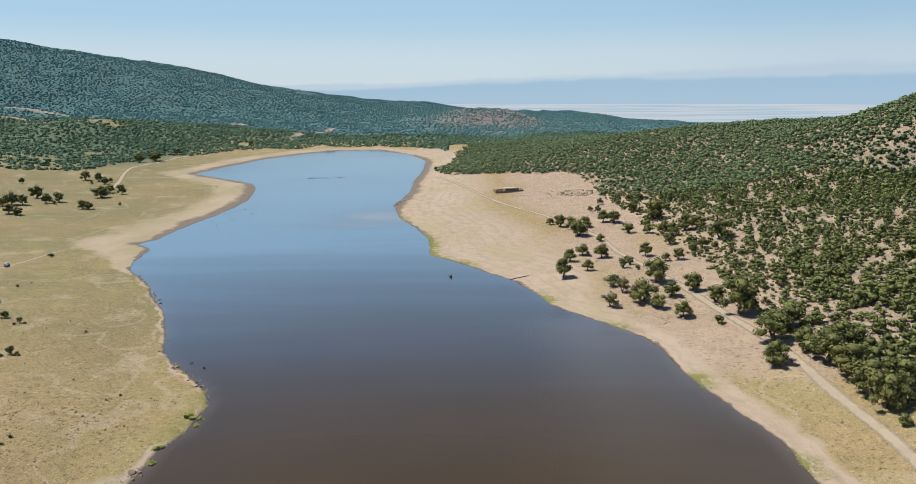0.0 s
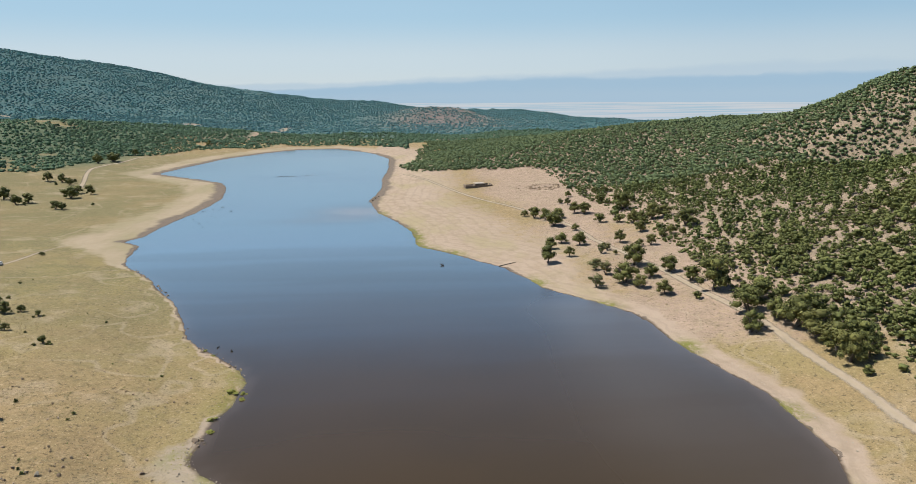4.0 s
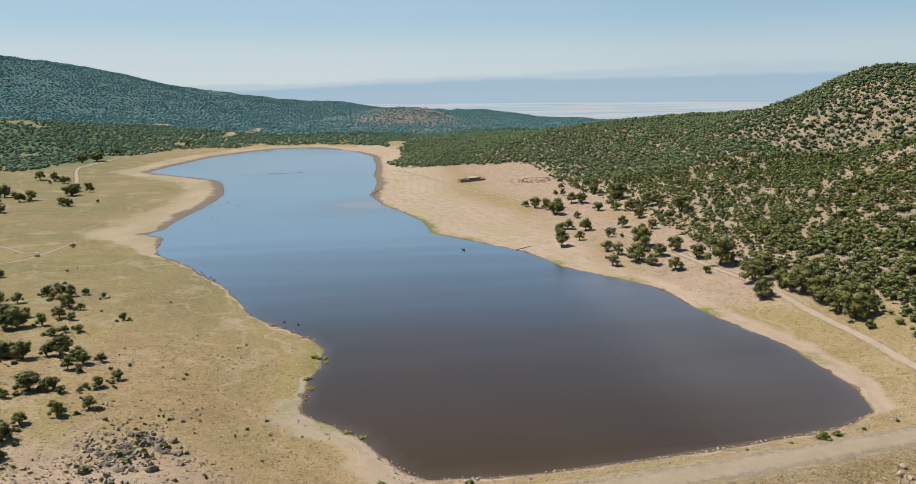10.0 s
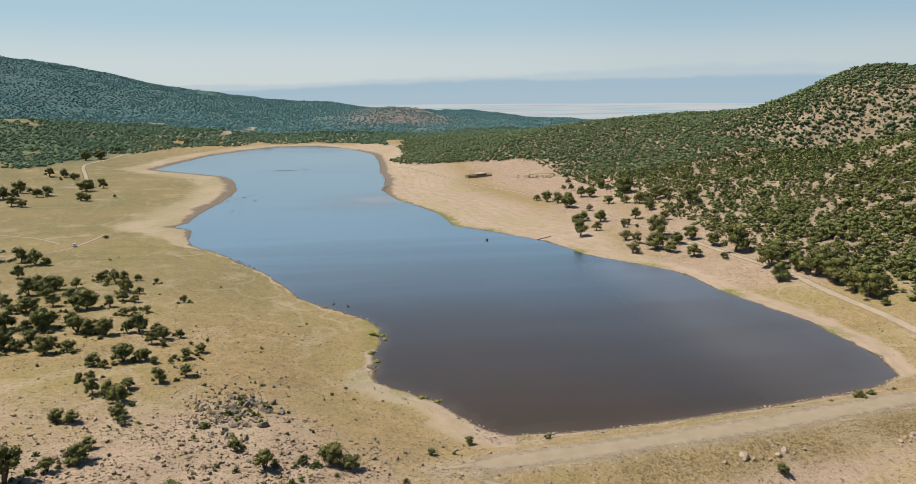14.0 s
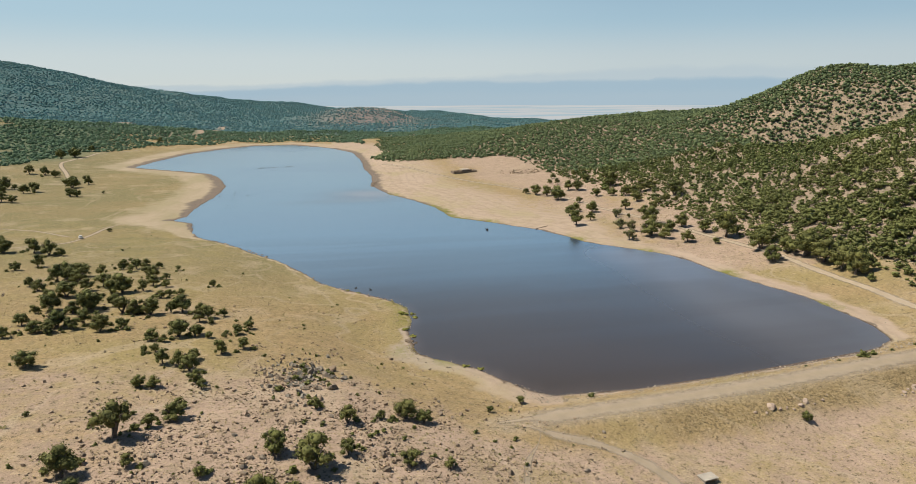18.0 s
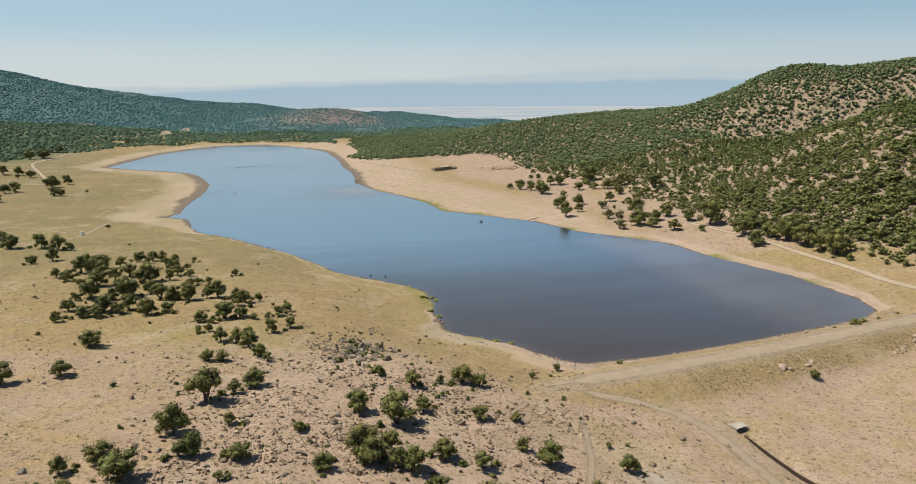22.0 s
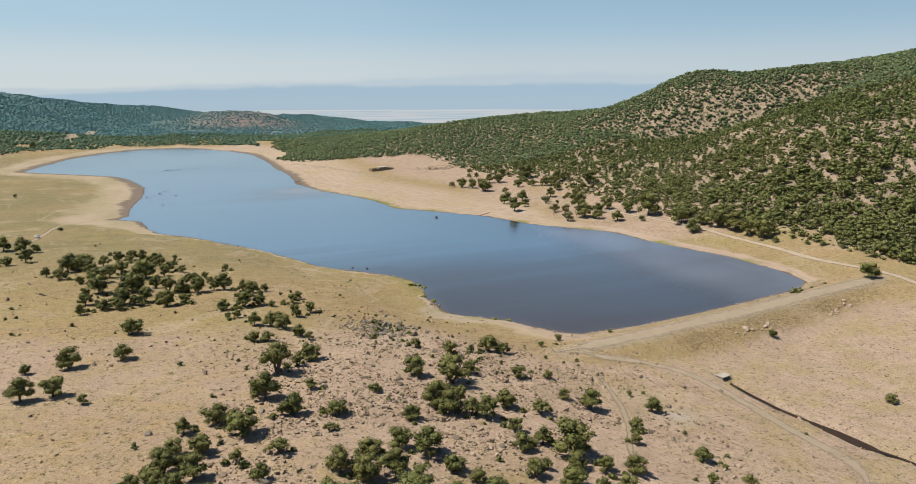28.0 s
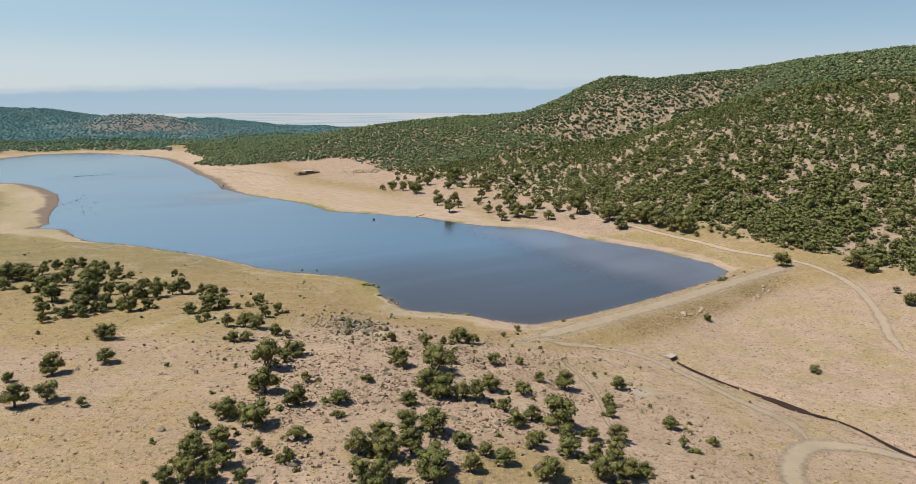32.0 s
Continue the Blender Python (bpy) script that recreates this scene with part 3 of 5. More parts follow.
def on_sheet(x, y):
    """Height of the ground sheet itself."""
    i = np.clip(np.searchsorted(xs, x) - 1, 0, len(xs) - 2)
    j = np.clip(np.searchsorted(ys, y) - 1, 0, len(ys) - 2)
    u, v = (x - xs[i]) / (xs[i + 1] - xs[i]), (y - ys[j]) / (ys[j + 1] - ys[j])
    return (GZ[j, i] * (1 - u) + GZ[j, i + 1] * u) * (1 - v) + (GZ[j + 1, i] * (1 - u) + GZ[j + 1, i + 1] * u) * v


def ground_z(x, y):
    return float(on_sheet(np.array([x]), np.array([y]))[0])


def smooth_line(points, step):
    """A Catmull-Rom curve through plan points, cut at even steps."""
    p = np.array(points, float)
    p = np.vstack([2 * p[0] - p[1], p, 2 * p[-1] - p[-2]])
    out = []
    for a, b, c, d in zip(p[:-3], p[1:-2], p[2:-1], p[3:]):
        for s in np.linspace(0, 1, max(2, int(np.hypot(*(c - b)) / step)), endpoint=False):
            out.append(0.5 * ((2 * b) + (c - a) * s + (2 * a - 5 * b + 4 * c - d) * s * s + (3 * b - a - 3 * c + d) * s**3))
    out.append(p[-2])
    return np.array(out)


def strip(name, points, width, lift, material, label, category="track", step=1.5):
    """A lane laid on the ground, with a lane across of five corners."""
    p = smooth_line(points, step)
    t = np.gradient(p, axis=0)
    side = np.stack([t[:, 1], -t[:, 0]], 1) / np.maximum(np.hypot(*t.T), 1e-6)[:, None]
    w = width / 2 * (1 + 0.12 * value_noise(np.arange(len(p)) * step, p[:, 0] * 0, 9.0, 4))
    f = np.linspace(-1, 1, 7)
    run = np.arange(len(p)) * step
    fade = np.maximum(smooth(12, 0, run), smooth(12, 0, run[::-1]))
    grid = p[:, None] + side[:, None] * (w[:, None] * f)[..., None]
    z = on_sheet(grid[..., 0], grid[..., 1]) + lift
    me = bpy.data.meshes.new(name)
    k = (np.arange(len(p) - 1)[:, None] * 7 + np.arange(6)).ravel()
    quad(me, np.concatenate([grid, z[..., None]], -1).reshape(-1, 3), np.stack([k, k + 1, k + 8, k + 7], 1))
    me.attributes.new("across", "FLOAT", "POINT").data.foreach_set("value", (f + np.sign(f + 0.01) * fade[:, None]).ravel().astype(np.float32))
    me.materials.append(material)
    return tagged(new(name, me), label, category, kind="structure")


TRACK_EAST = [(29, 11), (36, 20), (52.5, 33), (68.5, 48.5), (78, 66), (80, 84), (79.5, 100), (80.5, 118), (80, 135), (80, 159), (78.5, 173), (76.5, 187), (74.5, 204),
              (72.5, 220), (68.5, 241), (64, 266), (61, 302), (45.5, 349), (28.5, 383), (16.5, 416), (3, 462), (-8, 491), (-18, 520)]
TRACK_SHED = [(-50, 60), (-45, 58), (-40, 55), (-34.5, 52.4), (-29.6, 47.2), (-27, 40.6), (-26.8, 32), (-27.6, 22.5), (-27.6, 14), (-27.5, 7), (-31, 1.5), (-37, -1.8)]
TRACK_LOOP = [(-10, -22), (-19.5, -11.3), (-24.3, -5.3), (-31.8, -1.4), (-38.2, -2), (-46.7, -5.9), (-55, -14), (-66, -30)]
TRACK_WEST = [(-232, 462), (-248, 508), (-262, 546), (-270, 577), (-270, 602), (-264, 664), (-235, 724)]
TRACK_KNOLL = [(-43, 57), (-45.5, 52), (-49, 46), (-52, 37.5), (-55, 30.5), (-60, 22), (-64.5, 16), (-69, 8)]
TRACK_PATH = [(-196, 224), (-180, 232), (-171, 238), (-168, 249), (-166.5, 262), (-165, 275), (-160, 288)]
TRACK_FORK = [(-222, 283), (-206, 277), (-190, 270), (-178, 257.5), (-168.5, 249)]
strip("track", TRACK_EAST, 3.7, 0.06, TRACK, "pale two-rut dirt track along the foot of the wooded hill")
strip("track", CREST[:-1] + [(66, 72), (77, 72.5)], 7.5, 0.06, FAINT, "broad pale gravel track on the dam crest")
strip("track", TRACK_SHED, 3.6, 0.055, FAINT, "worn dirt track running down beside the ditch")
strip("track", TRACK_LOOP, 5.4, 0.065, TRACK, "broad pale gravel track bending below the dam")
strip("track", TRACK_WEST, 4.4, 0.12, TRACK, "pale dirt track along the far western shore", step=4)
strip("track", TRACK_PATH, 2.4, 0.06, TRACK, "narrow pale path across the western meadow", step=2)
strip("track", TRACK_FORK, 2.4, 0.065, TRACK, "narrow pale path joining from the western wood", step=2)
strip("track", TRACK_KNOLL, 1.5, 0.05, FAINT, "narrow trodden path up the stony knoll", step=1)


WEED_SPOTS = [(-48.0, 92.6, 2.0), (-45.0, 90.4, 1.7), (-56.3, 132.5, 3.2), (-53.3, 129.0, 1.8), (-57.4, 119.5, 2.4), (-56.3, 114.5, 2.0), (-53.5, 132.0, 1.7), (-69.0, 159.0, 1.6), (-66.0, 155.5, 1.5)]


# ---- single trees: place in plan and width of the crown ----
TREES_GROVE = [  # the grove on the western meadow
    (-150.4, 164, 7.8), (-146.8, 172.4, 6.7), (-145.8, 141.7, 2.6), (-144.2, 151.6, 1.8), (-133.8, 184.3, 4.2), (-130.9, 183.3, 4.9),
    (-125.8, 168.5, 5), (-121, 181.6, 2.2), (-140.7, 127.2, 7.1), (-136.4, 155.5, 5.6), (-142.9, 115, 3.6), (-143.5, 125.1, 2.7), (-138.5, 109.3, 4),
    (-132.7, 128.5, 6.6), (-135.2, 113, 5.1), (-130.1, 114.3, 4.6), (-124.7, 125.3, 4.9), (-125.7, 109.5, 5), (-121.3, 111.2, 3.5),
    (-118.9, 141, 3.3), (-114.5, 145.3, 2.7), (-113.8, 135, 2.9), (-111.3, 125.5, 6.1), (-107.7, 156.7, 3.2), (-113.9, 101.8, 3.7),
    (-109, 104.6, 5.4), (-105.5, 104.9, 3.8), (-111.7, 93.9, 2.3), (-97, 107.1, 3.1), (-99.5, 103.9, 1.2), (-94.9, 96.3, 3.4),
    (-129.9, 147.8, 6.4), (-123.9, 157.2, 5), (-117.9, 122.9, 5.6), (-117.4, 144.2, 2.5), (-104.8, 120.5, 4.6), (-106.2, 116.4, 3.6), (-94.8, 111.6, 3.2), (-113.7, 93.7, 2)]
TREES_SLOPE = [  # the slope west of the outcrop
    (-105.8, 85.3, 3.6), (-103.6, 82.8, 4), (-99, 92.6, 3.3), (-101.7, 76.2, 3), (-100.3, 73.2, 2.1), (-108.3, 74.4, 2.9), (-132.7, 87.2, 4.4),
    (-134, 70.9, 4.1), (-142.5, 69, 4.5), (-143.4, 55.7, 3.5), (-139.2, 50.8, 1.7), (-148.8, 68.3, 1.9), (-147.7, 54.8, 4.9), (-102.6, 60.3, 3.8),
    (-102.7, 64.5, 2.4), (-110, 54.3, 6.2), (-105.8, 57.4, 2.6), (-113.6, 43, 5.3), (-114.5, 45.5, 2.7), (-121.5, 35.8, 3.7), (-118.6, 30.9, 5.1),
    (-119.4, 34.2, 3), (-125.9, 34.4, 2.7), (-124.2, 27.6, 3.1), (-127.5, 28.6, 2.9), (-125.5, 21.2, 4), (-128.9, 24, 3.8), (-127, 25, 2.2),
    (-132.4, 20.5, 3.2), (-130.1, 19.6, 3.7), (-128, 18.1, 3.1), (-124.6, 16.1, 2.6)]
TREES_KNOLL = [  # the stony knoll
    (-120.3, 23.9, 1.7), (-118, 18.1, 2.1), (-114.9, 24.3, 2.3), (-110.7, 35.8, 3.2), (-112.2, 35.8, 1.9), (-104.7, 34.1, 2.5), (-106.2, 44.9, 2.1),
    (-107.1, 29, 1.2), (-87.1, 47.9, 3.7), (-76, 58, 2.8), (-70.4, 60, 1.7), (-81.7, 43.5, 5.1), (-76.6, 47.3, 2.3), (-80.9, 63.6, 2.1), (-108.7, 17.5, 3.3),
    (-103.7, 20.7, 2.9), (-105.9, 14.5, 3.3), (-99.2, 21.7, 3.2), (-102.1, 15, 3.6), (-96, 19.3, 4.1), (-88.5, 34.3, 4), (-87.6, 31.3, 4),
    (-84.4, 34.8, 2.8), (-111.4, 10.8, 2.6), (-109.4, 9, 3.1), (-101.4, 9.9, 3.7), (-103.3, 6.6, 3.6), (-96.5, 41.2, 1.4), (-94.2, 30.6, 2.6),
    (-106.3, 17.3, 2.2)]
TREES_FLANK = [  # the knoll's eastern flank
    (-66, 60.5, 3.3), (-63.2, 59.5, 2.6), (-67.8, 44.7, 2.5), (-61.8, 44.3, 1.8), (-49.4, 66.9, 1.3), (-42, 71.4, 1.4), (-64.4, 34.5, 1.9),
    (-61.8, 30.2, 3.7), (-50, 28.2, 2.4), (-58.2, 22.7, 2.2), (-61.9, 17.9, 1.8), (-74.9, 16.3, 4.8), (-77.8, 19.6, 2.6), (-80.2, 7.9, 3),
    (-76.7, 12.3, 2.5), (-72.6, 11.1, 2.2), (-77.4, 5.2, 2.4), (-73.8, 4.9, 2.7), (-68.7, 9.6, 2.6), (-88.4, 2.3, 3.5), (-80.3, 0.5, 3.4),
    (-76.6, -0.5, 2.9), (-72.8, 0.1, 1.8), (-54.3, 11.5, 2.7), (-59.1, 4.8, 1.7), (-52.6, 4, 1.4), (-84.3, 30.3, 2.7), (-82.2, 29.3, 3.4),
    (-77.1, 32.2, 2.8), (-79.9, 24.1, 2), (-72.5, 29.2, 2.8), (-81.9, 18.2, 2.5)]
TREES_BELOW = [  # below the dam and at its far end
    (-92.7, 10.9, 2.5), (-91.7, 7.8, 3), (-94.3, 14.3, 2.9), (-97.2, 7.4, 3.2), (-84.1, 11, 3), (-81.4, 12.6, 1.8), (2.8, 20.2, 2.4), (8, 53.6, 2.2),
    (71.4, 74.2, 6.5), (88.9, 57.8, 8.2), (86.1, 52.5, 5.9), (70.8, 37, 2.7), (63.3, 29.7, 4.4), (-49.4, 35.6, 1.1), (-50.7, 19.5, 0.9),
    (-52.6, 8.7, 0.9)]
TREES_SHORE = [  # the eastern shore meadow
    (44.6, 328.5, 3.5), (48.2, 321.9, 5.5), (52.8, 316.6, 6), (53.9, 302.3, 8.1), (60.4, 319.3, 5.5), (68.9, 355.3, 3), (71.8, 350.1, 3.7),
    (77.6, 372.7, 3.5), (69.7, 326.9, 5.6), (49.3, 266.6, 5.1), (55.6, 260.4, 6), (61, 289.8, 3.9), (46.8, 242.2, 4.2), (37, 235.3, 6.8),
    (42.8, 257.3, 4.9)]
TREES_FOOT = [  # the foot of the wooded hill
    (74.2, 323.8, 5.6), (75.3, 300.6, 4.6), (88.3, 344.5, 5.3), (99.3, 375.2, 4.3), (93.8, 378, 3.6), (92.9, 321.7, 9.4), (83.1, 296.4, 4),
    (88.3, 291.4, 5.7), (91, 287.8, 5.7), (71.9, 258.2, 5.1), (63, 251.3, 2.4), (64.2, 239.3, 1.9), (85.7, 273.5, 5.4), (73.9, 248.1, 2),
    (77, 249.2, 3), (81.7, 249.1, 4.5), (90.3, 259.4, 3.6), (94.8, 261.4, 5.2), (98.1, 257, 3.1), (98.1, 293.4, 6.9), (104.5, 294.4, 5.8),
    (104.5, 269.2, 7.6)]
TREES_TRACK = [  # beside the eastern track
    (75, 153.4, 6.5), (64.9, 190.2, 5.3), (66.1, 223.6, 8.2), (56.9, 204.6, 7.5), (59.8, 198.7, 4.8), (66.8, 207.7, 5.8), (72.2, 182.5, 2.8),
    (80.4, 166.6, 8.3), (84.3, 158, 6.4), (85.7, 151.2, 7.8), (86.4, 142.7, 9), (86.2, 134.5, 8.7), (85.3, 127.9, 7), (74.4, 211.4, 5.5),
    (77.3, 199, 5.3), (79.7, 187.3, 9.9), (84.9, 121.1, 2.4), (86.6, 173.7, 7.8), (91.2, 155.3, 8), (92.7, 135.3, 7.4), (90, 128.2, 5.1)]
TREES_PALE = [  # sparse yellowing ones on the eastern shore
    (46.5, 202.3, 5.1), (51.6, 221.3, 5.2), (53.1, 214.6, 5.4), (59.7, 243, 3.9), (63.3, 247.2, 3.6)]
TREES_WEST = [  # the far western meadow
    (-267.8, 496.6, 7.3), (-257.6, 495.1, 7.2), (-247.8, 484.3, 6), (-248.2, 493.3, 3.7), (-254.5, 479.1, 3), (-220.4, 424.2, 9.7),
    (-225.3, 445.6, 6.5), (-215.2, 440.2, 6.9), (-209.1, 380.8, 5.6), (-205.6, 380.7, 4.8), (-195.4, 395.5, 2.3), (-254.2, 414.1, 8.1),
    (-249.1, 415.2, 4.5), (-234.2, 402, 7.8), (-237.6, 395.9, 6.8), (-231.4, 392.7, 2.5), (-246.5, 387.7, 6.8), (-251.3, 385.2, 8.5),
    (-229.6, 355.9, 5.5), (-235.3, 357.5, 7.1), (-258.3, 399.9, 5.3), (-252.5, 379.4, 5.9), (-298.7, 472.6, 4.1), (-162, 268, 2.1),
    (-282.9, 617, 8.8), (-276.7, 635, 11.5), (-276.2, 686.2, 6.8), (-231.4, 782.2, 7.5)]
TREES_EDGE = [  # the western edge of the grove
    (-184.6, 219, 8.1), (-174.6, 218.5, 8.9), (-168.3, 213.8, 8.7), (-164.2, 212.6, 5.5), (-168.9, 185.2, 5), (-164.6, 191.7, 7.3),
    (-149.5, 169.5, 7.9), (-148.3, 178.8, 3.4), (-151.1, 150.8, 6.1), (-155.1, 156.2, 4.4), (-191.9, 236.3, 6.9), (-140.8, 199.3, 2),
    (-134.6, 180.2, 4), (-143.1, 105.8, 3.9), (-135.7, 109.4, 3.9), (-132.5, 112, 4.4), (-126.9, 113.2, 3.4), (-147.2, 165, 7.7),
    (-139.1, 150.3, 6.3), (-131.7, 145.5, 6.1), (-141.8, 142.2, 7), (-132.4, 125.8, 7.1), (-121.5, 123.8, 6.2), (-137.8, 184.4, 5.1),
    (-128.1, 171.3, 4.8), (-109, 86.5, 4.9), (-103.6, 89.1, 3.7), (-110.9, 74.8, 4)]


# ---- trees ----
def ball(cells=1):
    """A cube blown up to a ball, in quads: corners and faces."""
    k = cells + 1
    u = np.linspace(-1, 1, k + 1)
    co, faces = [], []
    for axis in range(3):
        for sign in (-1, 1):
            a, b = np.meshgrid(u, u)
            p = np.stack([a, b, np.full_like(a, sign)], -1)
            p = np.roll(p, axis, -1).reshape(-1, 3)
            i = (np.arange(k)[:, None] * (k + 1) + np.arange(k)).ravel()
            f = np.stack([i, i + 1, i + k + 2, i + k + 1], 1)
            faces.append((f if sign > 0 else f[:, ::-1]) + len(co) * (k + 1) ** 2)
            co.append(p)
    co = np.concatenate(co)
    co = co / np.linalg.norm(co, axis=1)[:, None]
    key, back = np.unique(co.round(5), axis=0, return_inverse=True)
    return key, back.reshape(-1)[np.concatenate(faces)]


def crown_shape(rng, leaves, size, lobes, core=True, flat=0.85, cells=1):
    """A crown one metre wide on the height 0.3 to 1: leaf sprays on several lobes round dark cores."""
    spots = []
    for i in range(lobes):
        a, r = 2 * np.pi * (i + rng.uniform(-0.35, 0.35)) / lobes, 0.35 * np.sqrt(rng.uniform(0.15, 1))
        spots.append((r * np.cos(a), r * np.sin(a), rng.uniform(0.26, 0.82 - 0.6 * r), rng.uniform(0.10, 0.19)))
    if lobes:
        spots.append((rng.uniform(-0.08, 0.08), rng.uniform(-0.08, 0.08), 0.7, 0.2))
    spots.append((0, 0, 0.42, 0.25) if lobes else (0, 0, 0.5, 0.42))
    co, faces = [], []
    bco, bf = ball(cells)
    count = 0
    if core:
        for x, y, z, r in spots:
            p = bco * (r * (0.74 if leaves > 300 else 0.86)) * rng.uniform(0.85, 1.1, (len(bco), 1)) * (1, 1, flat) + (x, y, z)
            co.append(p), faces.append(bf + count)
            count += len(p)
    share = leaves // len(spots) + 1
    for x, y, z, r in spots:
        d = rng.normal(size=(share, 3))
        d[:, 2] += 0.15
        d /= np.linalg.norm(d, axis=1)[:, None]
        mid = d * r * rng.uniform(0.72, 1.3, (share, 1)) * (1, 1, flat) + (x, y, z)
        # each spray is a bent four-cornered blade that faces roughly outwards
        nrm = d + rng.normal(size=(share, 3)) * 0.42
        nrm /= np.linalg.norm(nrm, axis=1)[:, None]
        t = np.cross(nrm, rng.normal(size=(share, 3)))
        t /= np.linalg.norm(t, axis=1)[:, None]
        b = np.cross(nrm, t)
        s = size * rng.uniform(0.55, 1.25, (share, 1))
        q = rng.uniform(0.6, 1.1, (4, share, 1))
        corner = [mid + t * s * q[0], mid + b * s * q[1] * 0.8 - nrm * s * 0.3, mid - t * s * q[2], mid - b * s * q[3] * 0.8 - nrm * s * 0.3]
        co.append(np.stack(corner, 1).reshape(-1, 3))
        faces.append(np.arange(share * 4).reshape(-1, 4) + count)
        count += share * 4
    return np.concatenate(co), np.concatenate(faces)


def tube(points, radii, sides=6):
    """A tapered limb in quads."""
    p, co, faces = np.array(points, float), [], []
    for i, (q, r) in enumerate(zip(p, radii)):
        way = p[min(i + 1, len(p) - 1)] - p[max(i - 1, 0)]
        way /= np.linalg.norm(way)
        u = np.cross(way, (0.31, 0.93, 0.17))
        u /= np.linalg.norm(u)
        v = np.cross(way, u)
        a = np.arange(sides) * 2 * np.pi / sides
        co.append(q + r * (np.cos(a)[:, None] * u + np.sin(a)[:, None] * v))
    for i in range(len(p) - 1):
        k = np.arange(sides)
        faces.append(np.stack([i * sides + k, i * sides + (k + 1) % sides, (i + 1) * sides + (k + 1) % sides, (i + 1) * sides + k], 1))
    return np.concatenate(co), np.concatenate(faces)


def joined(pieces):
    co, faces, count = [], [], 0
    for c, f in pieces:
        co.append(c), faces.append(np.asarray(f) + count)
        count += len(c)
    return np.concatenate(co), np.concatenate(faces)


def mesh_of(name, shape, material, smoothed=True):
    me = bpy.data.meshes.new(name)
    quad(me, *shape)
    me.materials.append(material)
    me.polygons.foreach_set("use_smooth", np.full(len(me.polygons), smoothed))
    return me


def part(name, me, parent, label=""):
    ob = new(name, me)
    ob.parent = parent
    return tagged(ob, label) if label else ob


def trunk_shape(rng, stems):
    pieces = []
    for s in range(stems):
        a = rng.uniform(0, 6.28)
        lean = 0.05 + 0.1 * (stems > 1)
        foot = np.array([np.cos(a), np.sin(a), 0]) * 0.03 * (stems > 1)
        top = foot + (np.cos(a) * lean, np.sin(a) * lean, 0.42)
        pieces.append(tube([foot + (0, 0, -0.05), foot * 1.1 + (0, 0, 0.1), (foot + top) / 2 + (0.01, -0.01, 0.02), top], [0.05, 0.038, 0.03, 0.022]))
        for k in range(3):
            b = a + rng.uniform(-1.6, 1.6)
            end = top + (0.2 * np.cos(b), 0.2 * np.sin(b), 0.16 + 0.1 * rng.uniform())
            pieces.append(tube([top * 0.9, (top + end) / 2 + (0, 0, 0.03), end], [0.022, 0.015, 0.007], 5))
    return joined(pieces)


def tree_kind(seed, leaves, size, lobes, stems, material, core=True, tall=1.0, label="", category="tree"):
    """One tree a metre wide, to be copied and scaled."""
    rng = np.random.default_rng(seed)
    root = tagged(new("tree"), label, category)
    part("trunk", mesh_of("trunk", trunk_shape(rng, stems), BARK, True), root)
    co, faces = crown_shape(rng, leaves, size, lobes, core)
    part("crown", mesh_of("crown", (co * (1, 1, tall), faces), material), root)
    return root


def stand_in(x, y, turn=0.0, size=1.0, sink=0.0, tall=1.0):
    return Matrix.LocRotScale((x, y, ground_z(x, y) - sink), Euler((0, 0, turn)), (size, size, size * tall))


OAKS = [tree_kind(40 + i, 1350, 0.033, 11 + i % 4, 1 + i % 3, LEAF) for i in range(6)]
SPARSE = [tree_kind(60 + i, 1000, 0.034, 10, 2 + i, LEAF) for i in range(2)]
PALES = [tree_kind(80 + i, 700, 0.042, 8, 2, LEAF_PALE) for i in range(2)]
rng = np.random.default_rng(5)


def plant(rows, label, group, sparse=0.15, pale=False):
    for x, y, w in rows:
        pick = PALES if pale else SPARSE if rng.uniform() < sparse else OAKS
        kind = pick[rng.integers(len(pick))]
        wide = w * (1.38 if "knoll" in group else 1.0 if "grove" in group else 1.3 if "track" in group or "shore" in group or "foot" in group else 1.14)
        ob = copy_thing(kind, stand_in(x, y, rng.uniform(0, 6.28), wide, 0.04 * wide, rng.uniform(0.8, 1.05)) @ Matrix.Diagonal((rng.uniform(0.8, 1.15), rng.uniform(0.8, 1.15), 1, 1)))
        size = "Small" if w < 2.4 else "Large" if w > 5.5 else "Middling"
        tagged(ob, size.lower() + " " + label, "tree", group)


beside = [(x + 0.75 * w, y - 0.35 * w * (-1) ** i, 0.62 * w) for i, (x, y, w) in enumerate(TREES_GROVE) if w > 3.5][:32]   # younger oaks crowding the grove
plant(TREES_GROVE + beside, "dark green oak in a scattered grove on straw-coloured meadow", "oaks of the western grove", 0.15)
plant([(x, y, w * 0.82) for x, y, w in TREES_EDGE], "green oak at the edge of a grove on dry meadow", "oaks of the western grove", 0.15)
plant(TREES_SLOPE, "green oak with several stems on bare stony slope", "oaks of the slope", 0.2)
plant(TREES_KNOLL, "dark green oak among stones on the reddish knoll", "oaks of the knoll", 0.12)
plant(TREES_FLANK, "round dark green oak standing on bare earth beside stones", "oaks of the knoll", 0.12)
plant(TREES_BELOW, "round green oak standing alone on dry ground near the dam", "oaks near the dam", 0.05)
plant(TREES_SHORE, "broad dark green oak on the pale shore meadow", "oaks of the eastern shore", 0.0)
